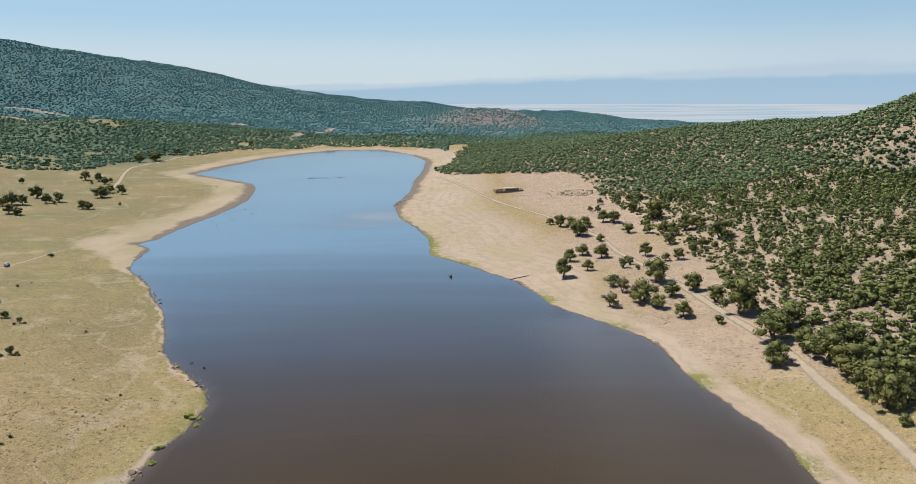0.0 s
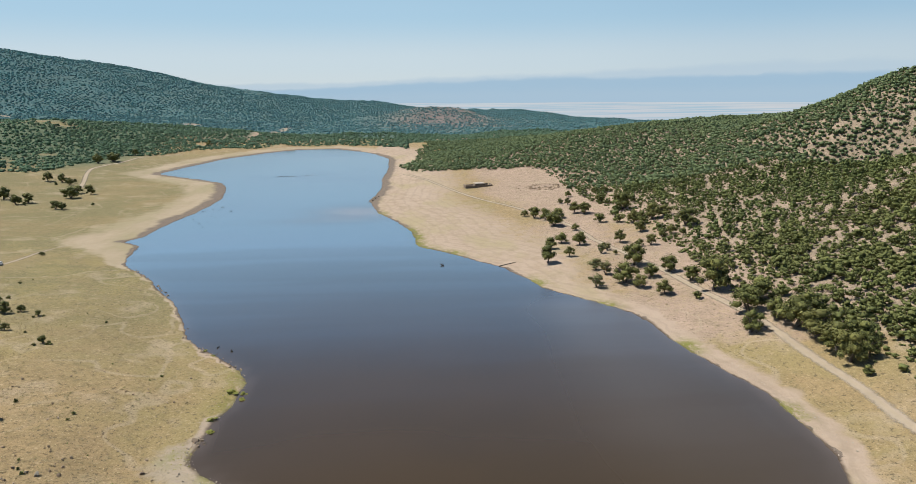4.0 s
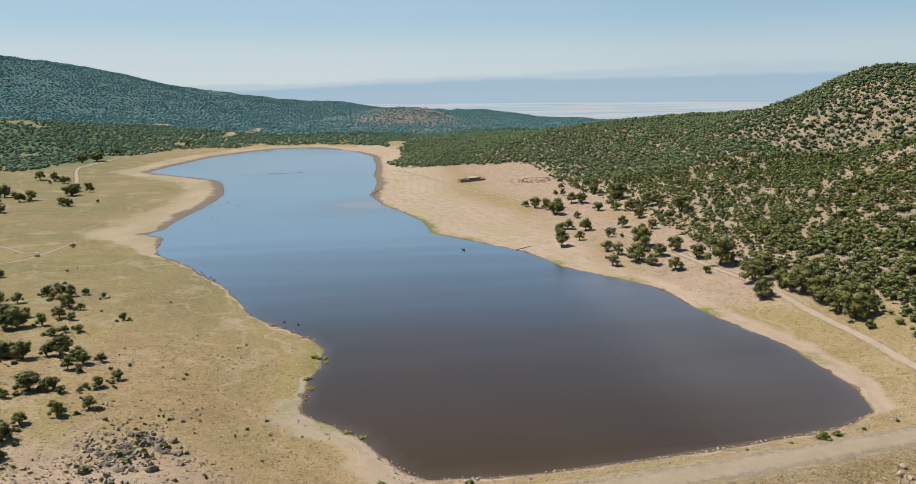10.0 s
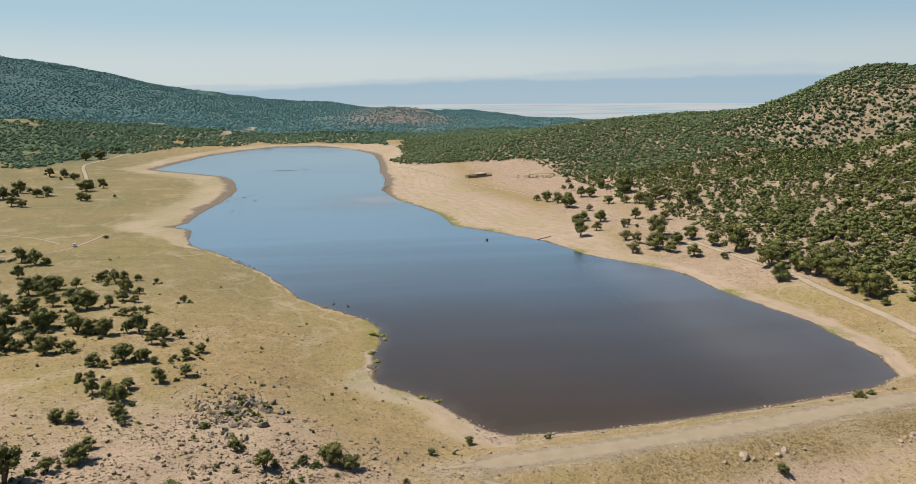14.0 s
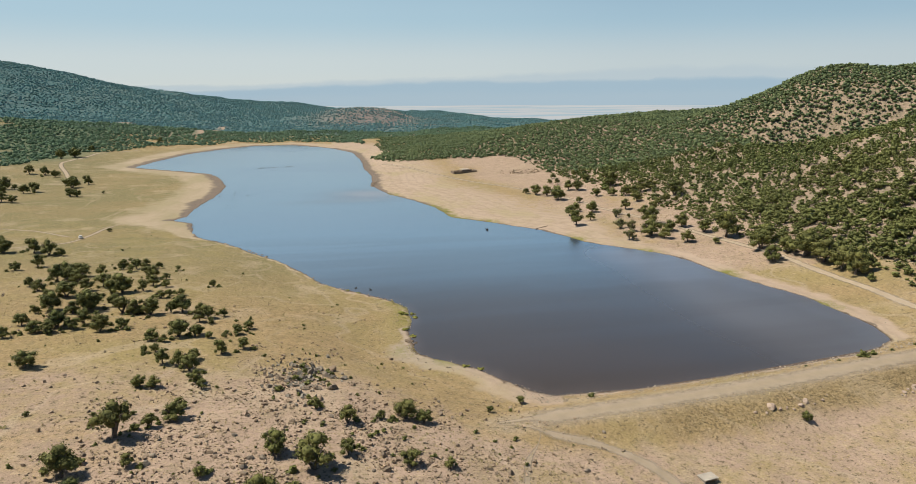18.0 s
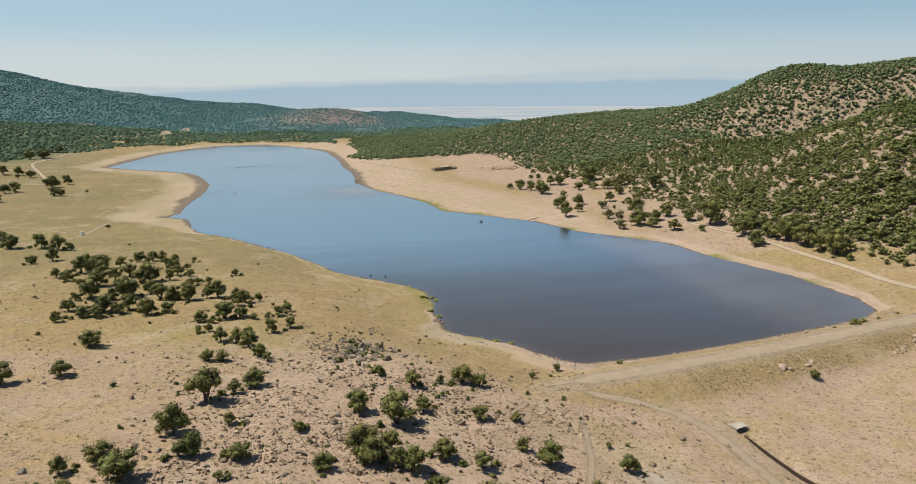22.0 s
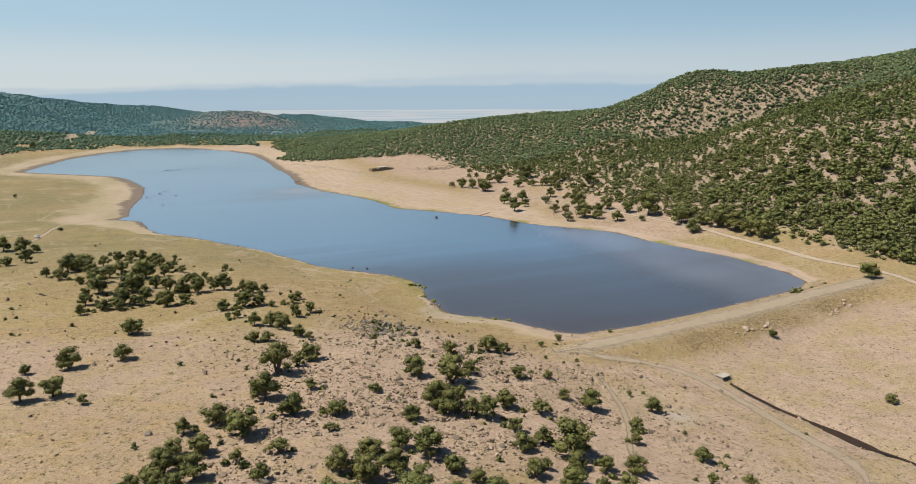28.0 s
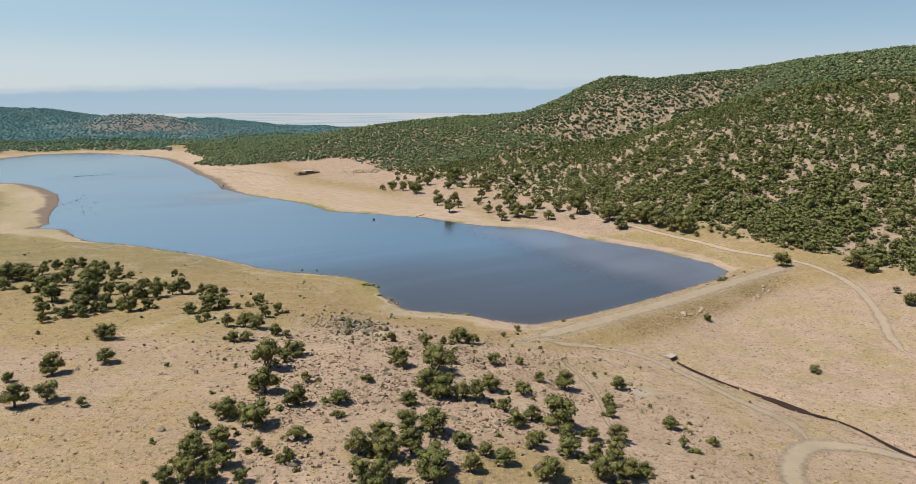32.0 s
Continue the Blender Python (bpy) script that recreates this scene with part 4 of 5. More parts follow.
plant(TREES_FOOT, "dark green oak scattered at the foot of the wooded hill", "oaks at the hill foot", 0.05)
plant(TREES_TRACK, "broad dark green oak beside the dirt track", "oaks beside the track", 0.0)
plant(TREES_PALE, "sparse yellowing tree on the eastern shore", "yellowing trees", 0.0, True)
plant(TREES_WEST, "dark round oak on the far western meadow", "oaks of the western meadow", 0.0)
for kind in OAKS + SPARSE + PALES:
    for o in (*kind.children, kind):
        bpy.data.objects.remove(o)


def scatter(name, shapes, places, sizes, material, label, category, rng, lift=0.0, tilt=0.0, squash=(0.8, 1.1)):
    """Many small things in one mesh: each a turned and scaled copy of one of the shapes."""
    places, sizes = np.asarray(places, float), np.asarray(sizes, float)
    z = on_sheet(places[:, 0], places[:, 1]) + lift * sizes
    kind = rng.integers(len(shapes), size=len(places))
    co, faces, count = [], [], 0
    for k, (c, f) in enumerate(shapes):
        i = np.nonzero(kind == k)[0]
        if not len(i):
            continue
        a = rng.uniform(0, 2 * np.pi, len(i))
        ca, sa = np.cos(a)[:, None], np.sin(a)[:, None]
        s = sizes[i][:, None]
        tall = rng.uniform(*squash, len(i))[:, None]
        x, y = c[:, 0] * ca - c[:, 1] * sa, c[:, 0] * sa + c[:, 1] * ca
        w = c[:, 2] * tall + tilt * (x * rng.normal(size=(len(i), 1)) + y * rng.normal(size=(len(i), 1)))
        p = np.stack([x * s + places[i, :1], y * s + places[i, 1:2], w * s + z[i][:, None]], -1).reshape(-1, 3)
        co.append(p)
        faces.append((f[None] + (np.arange(len(i)) * len(c))[:, None, None]).reshape(-1, f.shape[1]) + count)
        count += len(p)
    return tagged(new(name, mesh_of(name, (np.concatenate(co), np.concatenate(faces)), material, "stone" not in material.name)), label, category, kind="stuff")


def jittered(x0, x1, y0, y1, step, rng):
    gx, gy = np.meshgrid(np.arange(x0, x1, step), np.arange(y0, y1, step))
    p = np.stack([gx.ravel(), gy.ravel()], 1)
    return p + rng.uniform(-0.48, 0.48, p.shape) * step


# ---- woods ----
rng = np.random.default_rng(9)
HILL_TREES = [crown_shape(np.random.default_rng(100 + i), 34, 0.115, 2, True, 0.85, 0) for i in range(8)]
NEAR_TREES = [crown_shape(np.random.default_rng(160 + i), 100, 0.075, 5, True, 0.85, 0) for i in range(8)]
MID_TREES = [crown_shape(np.random.default_rng(120 + i), 4, 0.22, 0, True, 0.85, 0) for i in range(6)]
FAR_TREES = [(c[:8], f[:6]) for c, f in (crown_shape(np.random.default_rng(140 + i), 1, 0.3, 0, True, 0.8, 0) for i in range(6))]
known = np.array(TREES_SHORE + TREES_FOOT + TREES_TRACK + TREES_BELOW + TREES_PALE)[:, :2]


def clear_of(p, others, gap):
    return np.array([np.min(np.hypot(*(others - q).T)) > gap for q in p])


BARE_SPUR = [  # stony clearings on the spur: place, reach along x and y
    (221, 439, 17, 42), (200, 372, 14, 19), (224, 365, 12, 6), (276, 309, 19, 8), (190, 238, 10, 12), (171, 232, 17, 7), (181, 344, 14, 7), (264, 331, 10, 6),
    (246, 329, 10, 6), (162, 239, 12, 6), (130, 288, 15, 13), (111, 292, 8, 11), (142, 282, 9, 11), (135, 269, 8, 9), (141, 206, 9, 6), (144, 192, 12, 6)]
BARE_HILL = [  # and on the nearer hillside
    (193, 203, 6, 7), (168, 185, 11, 7), (168, 163, 6, 5), (209, 169, 9, 12), (199, 150, 14, 9), (185, 129, 11, 7), (165, 128, 7, 5), (135, 120, 5, 10),
    (255, 159, 14, 11), (220, 126, 6, 9), (140, 163, 6, 5), (111, 110, 5, 7), (121, 70, 7, 7), (150, 151, 7, 6)]


def hill_cover(p):
    """How likely a tree stands at a place of the eastern hill."""
    x, y = p.T
    edge = np.interp(y, [-60, 20, 60, 120, 200, 260, 330, 400, 470, 492, 520, 560, 640, 700, 780], [130, 95, 90, 86, 84, 88, 84, 82, 76, 40, -8, -16, 2, -4, 10])
    e = x - edge + 7 * fractal(x, y, 30.0, 31)
    wide = np.interp(y, [80, 130, 230, 300, 420, 500], [6, 14, 34, 60, 40, 12])
    dense = 0.36 + 0.64 * smooth(0, 1, e / wide)
    gaps = smooth(-0.75, -0.3, fractal(x, y, 34.0, 33)) * smooth(-0.8, -0.25, fractal(x, y, 13.0, 37))
    least = 0.5 + 0.2 * smooth(330, 420, y) + 0.14 * smooth(250, 200, y)
    bare = sum(s * np.exp(-((((x - bx) / rx) ** 2 + ((y - by) / ry) ** 2) * 1.3)) for s, places in ((0.62, BARE_SPUR), (1.0, BARE_HILL)) for bx, by, rx, ry in places)
    lush = 1 + 0.3 * smooth(190, 240, x) * smooth(200, 260, y)
    return np.where(e > 0, lush * dense * (least + (1 - least) * gaps) * (1 - 0.68 * np.minimum(bare, 1)) * 0.97, 0)


p = jittered(-20, 440, -60, 800, 2.45, rng)
p = p[rng.uniform(size=len(p)) < np.where(np.hypot(p[:, 0] + 60, p[:, 1]) > 420, 1.0, 0.76)]
p = p[rng.uniform(size=len(p)) < hill_cover(p)]
track_gap = to_line(p[:, 0], p[:, 1], [tuple(q) for q in TRACK_EAST])
p = p[(track_gap > 4.5) & (shore_of(p[:, 0], p[:, 1]) > 6)]
close = p[:, 1] < 300
p = np.concatenate([p[~close], p[close][clear_of(p[close], known, 3.6)]])
far = np.hypot(p[:, 0] + 60, p[:, 1]) > 420
near = (p[:, 1] < 235) & (p[:, 0] < 175)
sizes = np.clip(np.exp(rng.normal(1.2, 0.33, len(p))), 1.4, 7.0) * (1 + 0.2 * smooth(260, 160, p[:, 1]))
scatter("woodland", NEAR_TREES, p[near], sizes[near] * 1.05, LEAF_HILL, "dark green oaks crowding the lower hillside above the track", "woodland", rng, -0.12, squash=(0.75, 1.05))
far_or_near = far | near
scatter("woodland", HILL_TREES, p[~far_or_near], sizes[~far_or_near], LEAF_HILL, "open dark green oak wood covering the hillside", "woodland", rng, -0.18, squash=(0.8, 1.1))
scatter("woodland", MID_TREES, p[far], np.clip(sizes[far] * 0.92, 1.4, 4.6), LEAF_RIDGE_HAZED, "oak wood on the far ridge, dark green paled for haze", "woodland", rng, -0.18)

p = rng.uniform((84, -40), (350, 440), (15500, 2))
p = p[(hill_cover(p) > 0.02) & (to_line(p[:, 0], p[:, 1], [tuple(q) for q in TRACK_EAST]) > 3.5)]
scatter("hill_scrub", MID_TREES, p, np.exp(rng.normal(0.4, 0.3, len(p))), LEAF_HILL, "low green oak scrub in the gaps of the hillside wood", "scrub", rng, -0.15, squash=(0.6, 0.9))

p = jittered(-760, 330, 470, 960, 4.5, rng)
west = np.interp(p[:, 0], [-760, -354, -300, -285, -236, -155, -55, 5, 30, 60], [470, 525, 540, 655, 735, 770, 790, 705, 660, 800])
keep = (p[:, 1] > west + 10 * fractal(p[:, 0], p[:, 1], 40.0, 41)) & (p[:, 0] > -0.72 * p[:, 1] - 40) & (shore_of(p[:, 0], p[:, 1]) > 34)
bare = fractal(p[:, 0], p[:, 1], 70.0, 43)
keep &= rng.uniform(size=len(p)) < 0.93 * (0.62 + 0.38 * smooth(-0.75, -0.4, bare))
keep &= ~((p[:, 0] > -10) & (p[:, 1] < 800)) & (rng.uniform(size=len(p)) > 0.93 * in_glade(p[:, 0], p[:, 1]))
p = p[keep]
scatter("woodland", MID_TREES, p, np.clip(rng.normal(5.0, 1.2, len(p)), 2.4, 7.8), LEAF_WEST_HAZED, "dense wood beyond the head of the lake, green paled for haze", "woodland", rng, -0.2, squash=(0.55, 0.85))

p = jittered(-1500, 760, 955, 1960, 5.7, rng)
bare = fractal(p[:, 0], p[:, 1], 130.0, 47) + 0.5 * fractal(p[:, 0], p[:, 1], 30.0, 49)
red = np.exp(-((p[:, 0] - 75) ** 2 / 85.0**2 + (p[:, 1] - 1320) ** 2 / 170.0**2))
keep = (p[:, 0] > -0.72 * p[:, 1] - 80) & (rng.uniform(size=len(p)) < 0.97 * (0.45 + 0.55 * smooth(-1.0, -0.5, bare)) * (1 - 0.38 * red) * (1 - 0.93 * in_glade(p[:, 0], p[:, 1])))
p = p[keep]
scatter("woodland", FAR_TREES, p, np.clip(rng.normal(6.1, 1.3, len(p)), 3.2, 10), LEAF_FAR_HAZED, "scrub wood on the far mountain slopes, blue-green haze in its leaf colour", "woodland", rng, -0.22, 0.0, (0.45, 0.72))


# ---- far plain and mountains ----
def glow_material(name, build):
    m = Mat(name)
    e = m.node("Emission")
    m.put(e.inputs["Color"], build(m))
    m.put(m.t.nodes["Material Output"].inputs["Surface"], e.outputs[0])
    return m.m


# field stripes in pale tones: haze over the plain is painted as emission
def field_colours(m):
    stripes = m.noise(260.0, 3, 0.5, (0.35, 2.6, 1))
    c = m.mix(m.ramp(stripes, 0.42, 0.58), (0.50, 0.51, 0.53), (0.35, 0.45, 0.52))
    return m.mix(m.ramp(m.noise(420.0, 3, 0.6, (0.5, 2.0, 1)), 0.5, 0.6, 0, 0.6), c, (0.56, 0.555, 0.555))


BASE = -32.0


def ridge(name, far, lift, wobble, seed, low, high, solid, label):
    """A long mountain wall with haze painted in as glow, built as a bent sheet with a folded face; its top melts into
    the air.
    """
    az = np.linspace(-50, 80, 420)
    el = np.interp(az, [-50, -30, -5, 6, 15, 25, 33, 40, 50, 80], [0.25, 0.3, 0.4, 0.85, 1.25, 1.7, 2.05, 1.85, 1.7, 1.3]) * lift
    el = el + wobble * (fractal(az, az * 0, 11.0, seed, 6) + 0.35 * fractal(az, az * 0, 2.5, seed + 40, 4))
    rows = np.linspace(0, 1, 13)
    a = np.radians(az)
    crest = 62 + np.tan(np.radians(el)) * far
    r = far + 240 * rows[:, None] + 60 * fractal(az[None] * 8, rows[:, None] * 60, 40.0, seed + 3) * rows[:, None]
    z = BASE + (crest - BASE)[None] * rows[:, None]
    co = np.stack([np.sin(a) * r - 60, np.cos(a) * r, z], -1)
    k = (np.arange(12)[:, None] * 420 + np.arange(419)).ravel()
    me = bpy.data.meshes.new(name)
    quad(me, co.reshape(-1, 3), np.stack([k, k + 1, k + 421, k + 420], 1))
    me.attributes.new("rise", "FLOAT", "POINT").data.foreach_set("value", np.repeat(rows, 420).astype(np.float32))

    # distance haze is put in as a pale blue emission that thins upwards
    m = Mat(name + "_haze_glow")
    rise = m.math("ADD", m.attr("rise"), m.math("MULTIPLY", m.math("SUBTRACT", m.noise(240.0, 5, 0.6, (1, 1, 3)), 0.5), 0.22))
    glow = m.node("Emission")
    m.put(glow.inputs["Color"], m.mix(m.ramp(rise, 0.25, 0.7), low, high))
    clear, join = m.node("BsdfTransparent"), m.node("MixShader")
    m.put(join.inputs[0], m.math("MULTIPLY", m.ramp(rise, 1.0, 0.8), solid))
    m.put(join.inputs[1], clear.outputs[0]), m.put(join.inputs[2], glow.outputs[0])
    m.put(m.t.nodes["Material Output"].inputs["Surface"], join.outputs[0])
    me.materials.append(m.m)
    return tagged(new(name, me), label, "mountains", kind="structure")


plain_x, plain_y = np.linspace(-3000, 4200, 40), np.linspace(2350, 4600, 30)
plain = sheet("backdrop", plain_x, plain_y, np.repeat((PLAIN + 1.5 + (BASE - PLAIN + 8) * np.linspace(0, 1, 30) ** 1.5)[:, None], 40, 1), glow_material("hazed_glow_fields", field_colours))
tagged(plain, "pale plain of striped fields beyond the hills, haze painted as glow", "plain", kind="structure")
ridge("backdrop", 4500, 1.06, 0.2, 51, (0.38, 0.475, 0.555), (0.42, 0.50, 0.565), 0.8, "pale mountain range with cloud along its crest, haze painted as glow")
ridge("backdrop", 4380, 0.66, 0.22, 57, (0.345, 0.445, 0.535), (0.315, 0.43, 0.535), 0.85, "pale blue mountain range, summer haze painted as glow")


# ---- stones ----
def stone_shape(seed, cells=1):
    r = np.random.default_rng(seed)
    co, faces = ball(cells)
    for k in range(7 if cells else 0):                # broken faces: push all that stands beyond a plane back onto it
        way = r.normal(size=3)
        way /= np.linalg.norm(way)
        co = co - np.maximum(co @ way - r.uniform(0.45, 0.8), 0)[:, None] * way
    co = co * r.uniform(0.7, 1.1, (len(co), 1) if not cells else 1) * r.uniform(0.6, 1.25, 3) * 0.55
    a = r.uniform(-0.6, 0.6)
    co = co @ np.array([[np.cos(a), 0, np.sin(a)], [0, 1, 0], [-np.sin(a), 0, np.cos(a)]])
    return co, faces


OUTCROP = (-82, 79.5)
rng = np.random.default_rng(17)
STONES = [stone_shape(220 + i, 0) for i in range(14)]
STONE_MESH = [mesh_of("boulder", stone_shape(200 + i), STONE, False) for i in range(7)]
PINK = plain_material("pinkish_stone", (0.43, 0.325, 0.24), (0.29, 0.21, 0.155), 0.7)
PINK_MESH = [mesh_of("boulder", stone_shape(240 + i), PINK, False) for i in range(5)]


def boulder(x, y, size, label, group, category="boulder"):
    ob = new("boulder", PINK_MESH[rng.integers(5)] if "pale" in label else STONE_MESH[rng.integers(7)])
    ob.matrix_world = Matrix.LocRotScale((x, y, ground_z(x, y) + 0.05 * size), Euler((rng.uniform(-.9, .9), rng.uniform(-.9, .9), rng.uniform(0, 6.28))), (size * 1.1, size * rng.uniform(0.45, 1.0), size * rng.uniform(0.7, 1.15)))
    return tagged(ob, label, category, group)


for i in range(75):
    boulder(rng.normal(OUTCROP[0], 4.0), rng.normal(OUTCROP[1], 4.2), min(0.6 + rng.exponential(0.55), 2.2), "grey lichened boulder in the jumbled outcrop", "boulders of the outcrop")
for x, y, s in ((-1, 56.5, 0.9), (3.2, 57.4, 1.9), (4.6, 56.6, 1.2), (6.2, 56.9, 1.3), (7.4, 56.4, 1.1), (9.5, 57.2, 1.5), (11.2, 58.0, 1.4), (12.6, 57.4, 0.9), (15, 58.2, 1.2), (17, 59.4, 0.8), (1.2, 56.2, 0.8)):
    boulder(x, y, s, "pale pinkish boulder at the foot of the dam", "boulders below the dam")
for i in range(22):
    u = rng.uniform()
    boulder(32 + 14 * u + rng.normal(0, 0.8), 58 + 3.5 * u + rng.normal(0, 0.8), rng.uniform(0.6, 1.5), "pale boulder in a heap below the dam", "boulders below the dam")
for i in range(7):
    boulder(-50 + rng.normal(0, 3), 8 + rng.normal(0, 4), rng.uniform(0.6, 1.2), "pale flat boulder on the dry slope", "boulders on the slope")

p = np.concatenate([rng.normal(OUTCROP, (5, 5), (800, 2)), rng.normal((-78, 42), (19, 24), (11000, 2)), rng.normal((-112, 30), (16, 14), (3000, 2)), rng.uniform((-175, -10), (-60, 150), (2300, 2))])
p = p[(shore_of(p[:, 0], p[:, 1]) > 4) & (rng.uniform(size=len(p)) < 0.45 + 1.5 * fractal(p[:, 0], p[:, 1], 9.0, 87))]
size = np.minimum(np.exp(rng.normal(-1.2, 0.55, len(p))), 1.4)
near = np.argsort(-size)[:150]
for (x, y), s in zip(p[near], size[near]):
    boulder(x, y, s, "angular brown stone lying on the stony knoll", "large stones of the knoll", "stone")
p, size = np.delete(p, near, 0), np.delete(size, near)
scatter("loose_stones", STONES, p, size, STONE, "grey and reddish stones strewn over the knoll", "stones", rng, 0.12, 0.2)
p = np.stack([OUTCROP[0] - 1 + rng.normal(0, 3.0, 230), OUTCROP[1] + rng.normal(0, 5.5, 230)], 1)
GREY_STONE = plain_material("grey_lichened_stone", (0.32, 0.272, 0.205), (0.16, 0.135, 0.10), 0.6)
scatter("outcrop_stones", STONES, p, np.minimum(np.exp(rng.normal(-0.6, 0.4, len(p))), 1.2), GREY_STONE, "grey lichened stones heaped in the outcrop", "stones", rng, 0.18, 0.3)
p = rng.uniform((-46, 60), (66, 84), (6500, 2))
s = shore_of(p[:, 0], p[:, 1])
c = to_line(p[:, 0], p[:, 1], CREST)
axis = np.interp(p[:, 0], [q[0] for q in CREST], [q[1] for q in CREST])
keep = (s > -0.4) & (c > 2.9) & (p[:, 1] > axis) & (s < 5) & (p[:, 0] > -40)
PALE_STONE = plain_material("pale_stone", (0.42, 0.345, 0.26), (0.27, 0.215, 0.16), 0.5)
scatter("riprap", STONES, p[keep], np.exp(rng.normal(-1.25, 0.35, keep.sum())), PALE_STONE, "pale broken stones lining the dam face", "stones", rng, 0.05, 0.2)
p = np.concatenate([np.array(BANK_WEST[:12])[rng.integers(12, size=300)] + rng.normal(0, 3, (300, 2)), rng.uniform((40, 84), (75, 160), (500, 2)), rng.uniform((-60, 84), (-30, 140), (500, 2))])
s = shore_of(p[:, 0], p[:, 1])
p = p[(s > -0.3) & (s < 5)]
scatter("loose_stones", STONES, p, np.exp(rng.normal(-1.3, 0.35, len(p))), PALE_STONE, "small pale stones along the water's edge", "stones", rng, 0.05, 0.2)

# ---- shrubs and tufts ----
SHRUBS = [mesh_of("shrub", (c * (1, 1, 0.75) - (0, 0, 0.16), f), LEAF) for c, f in (crown_shape(np.random.default_rng(300 + i), 150, 0.12, 3) for i in range(4))]


def shrub(x, y, size, label, group):
    ob = new("shrub", SHRUBS[rng.integers(4)])
    ob.matrix_world = stand_in(x, y, rng.uniform(0, 6.28), size, 0.05 * size)
    return tagged(ob, label, "shrub", group)


for x, y, s in ((37.5, 72.6, 3.4), (41, 73.6, 2.2), (-27.5, 70.6, 2.0), (31, 72.2, 1.0), (47.5, 75, 1.3), (22, 71.5, 0.9), (-45.5, 66.5, 1.2), (57, 78, 1.2)):
    shrub(x, y, s, "bright green shrub among the stones of the dam", "shrubs on the dam")
p = np.concatenate([rng.normal((-95, 50), (28, 40), (90, 2)), rng.uniform((-170, 90), (-70, 260), (40, 2)), rng.normal((-82, 80), (4, 4), (16, 2)), rng.normal((-76, 50), (16, 20), (55, 2))])
p = p[shore_of(p[:, 0], p[:, 1]) > 12]
LOW = [(c * (1, 1, 0.75) - (0, 0, 0.16), f) for c, f in (crown_shape(np.random.default_rng(340 + i), 70, 0.13, 2) for i in range(5))]
scatter("low_scrub", LOW, p, rng.uniform(0.45, 1.5, len(p)), LEAF, "low dark green shrubs dotted over dry ground", "shrubs", rng)
for i in range(18):
    shrub(-82.5 + rng.normal(0, 2.6), 80 + rng.normal(0, 5.0), rng.uniform(0.9, 2.2), "dark green shrub growing between the boulders", "shrubs of the outcrop")
for x, y, w in TREES_GROVE + TREES_EDGE + TREES_SLOPE[:6] + TREES_SLOPE[13:] + TREES_KNOLL + TREES_FLANK[8:]:
    for i in range(2 if (x, y, w) in TREES_KNOLL + TREES_FLANK[8:] + TREES_GROVE + TREES_EDGE else 1):
        a, r = rng.uniform(0, 6.28), 0.35 * w + rng.uniform(0.5, 1.8)
        shrub(x + r * np.cos(a), y + r * np.sin(a), rng.uniform(0.8, 2.2), "bushy green oak scrub beside taller oaks", "oak scrub")


def tuft_shape(seed, blades=5):
    r = np.random.default_rng(seed)
    co, faces = [], []
    for i in range(blades):
        a = r.uniform(0, 6.28)
        d = np.array([np.cos(a), np.sin(a), 0])
        side = np.array([-d[1], d[0], 0]) * 0.13
        base, tip = d * r.uniform(0, 0.2), d * r.uniform(0.25, 0.6) + (0, 0, r.uniform(0.35, 0.75))
        faces.append(np.arange(4) + 4 * i)
        co += [base - side, base + side, tip + side * 0.5, tip - side * 0.5]
    return np.array(co), np.array(faces)


TUFTS = [(c * (1.2, 1.2, 0.42), f) for c, f in (tuft_shape(400 + i, 6) for i in range(5))]


def straw_material(name, a, b):
    m = Mat(name, 0.9, 0.1)
    m.color(m.mix(m.island(), a, b))
    return m.m


STRAW = straw_material("dry_straw", (0.45, 0.34, 0.185), (0.29, 0.215, 0.11))
WEED = straw_material("green_weed", (0.21, 0.185, 0.055), (0.29, 0.25, 0.09))
p = np.concatenate([rng.uniform((-175, -20), (-40, 200), (15000, 2)), rng.uniform((-60, -30), (90, 75), (6500, 2)), rng.uniform((45, 80), (84, 260), (3500, 2))])
s = shore_of(p[:, 0], p[:, 1])
lane = np.minimum(np.minimum(to_line(p[:, 0], p[:, 1], TRACK_EAST), to_line(p[:, 0], p[:, 1], TRACK_SHED)), np.minimum(to_line(p[:, 0], p[:, 1], TRACK_LOOP), to_line(p[:, 0], p[:, 1], CREST) + 0.6))
keep = (s > 8) & (lane > 2.4) & (fractal(p[:, 0], p[:, 1], 12.0, 61) > -0.25)
scatter("grass_tufts", TUFTS, p[keep], rng.uniform(0.2, 0.55, keep.sum()), STRAW, "dry straw-coloured grass tufts and weeds", "grass", rng)
p = np.concatenate([rng.uniform((-175, -20), (-40, 230), (14000, 2)), rng.uniform((-60, -30), (90, 62), (2600, 2)), rng.uniform((45, 80), (110, 260), (2500, 2))])
s = shore_of(p[:, 0], p[:, 1])
keep = (s > 9) & (rng.uniform(size=len(p)) < 0.2 + 1.1 * fractal(p[:, 0], p[:, 1], 18.0, 83))
WILT = straw_material("wilted_weed", (0.15, 0.12, 0.055), (0.23, 0.19, 0.075))
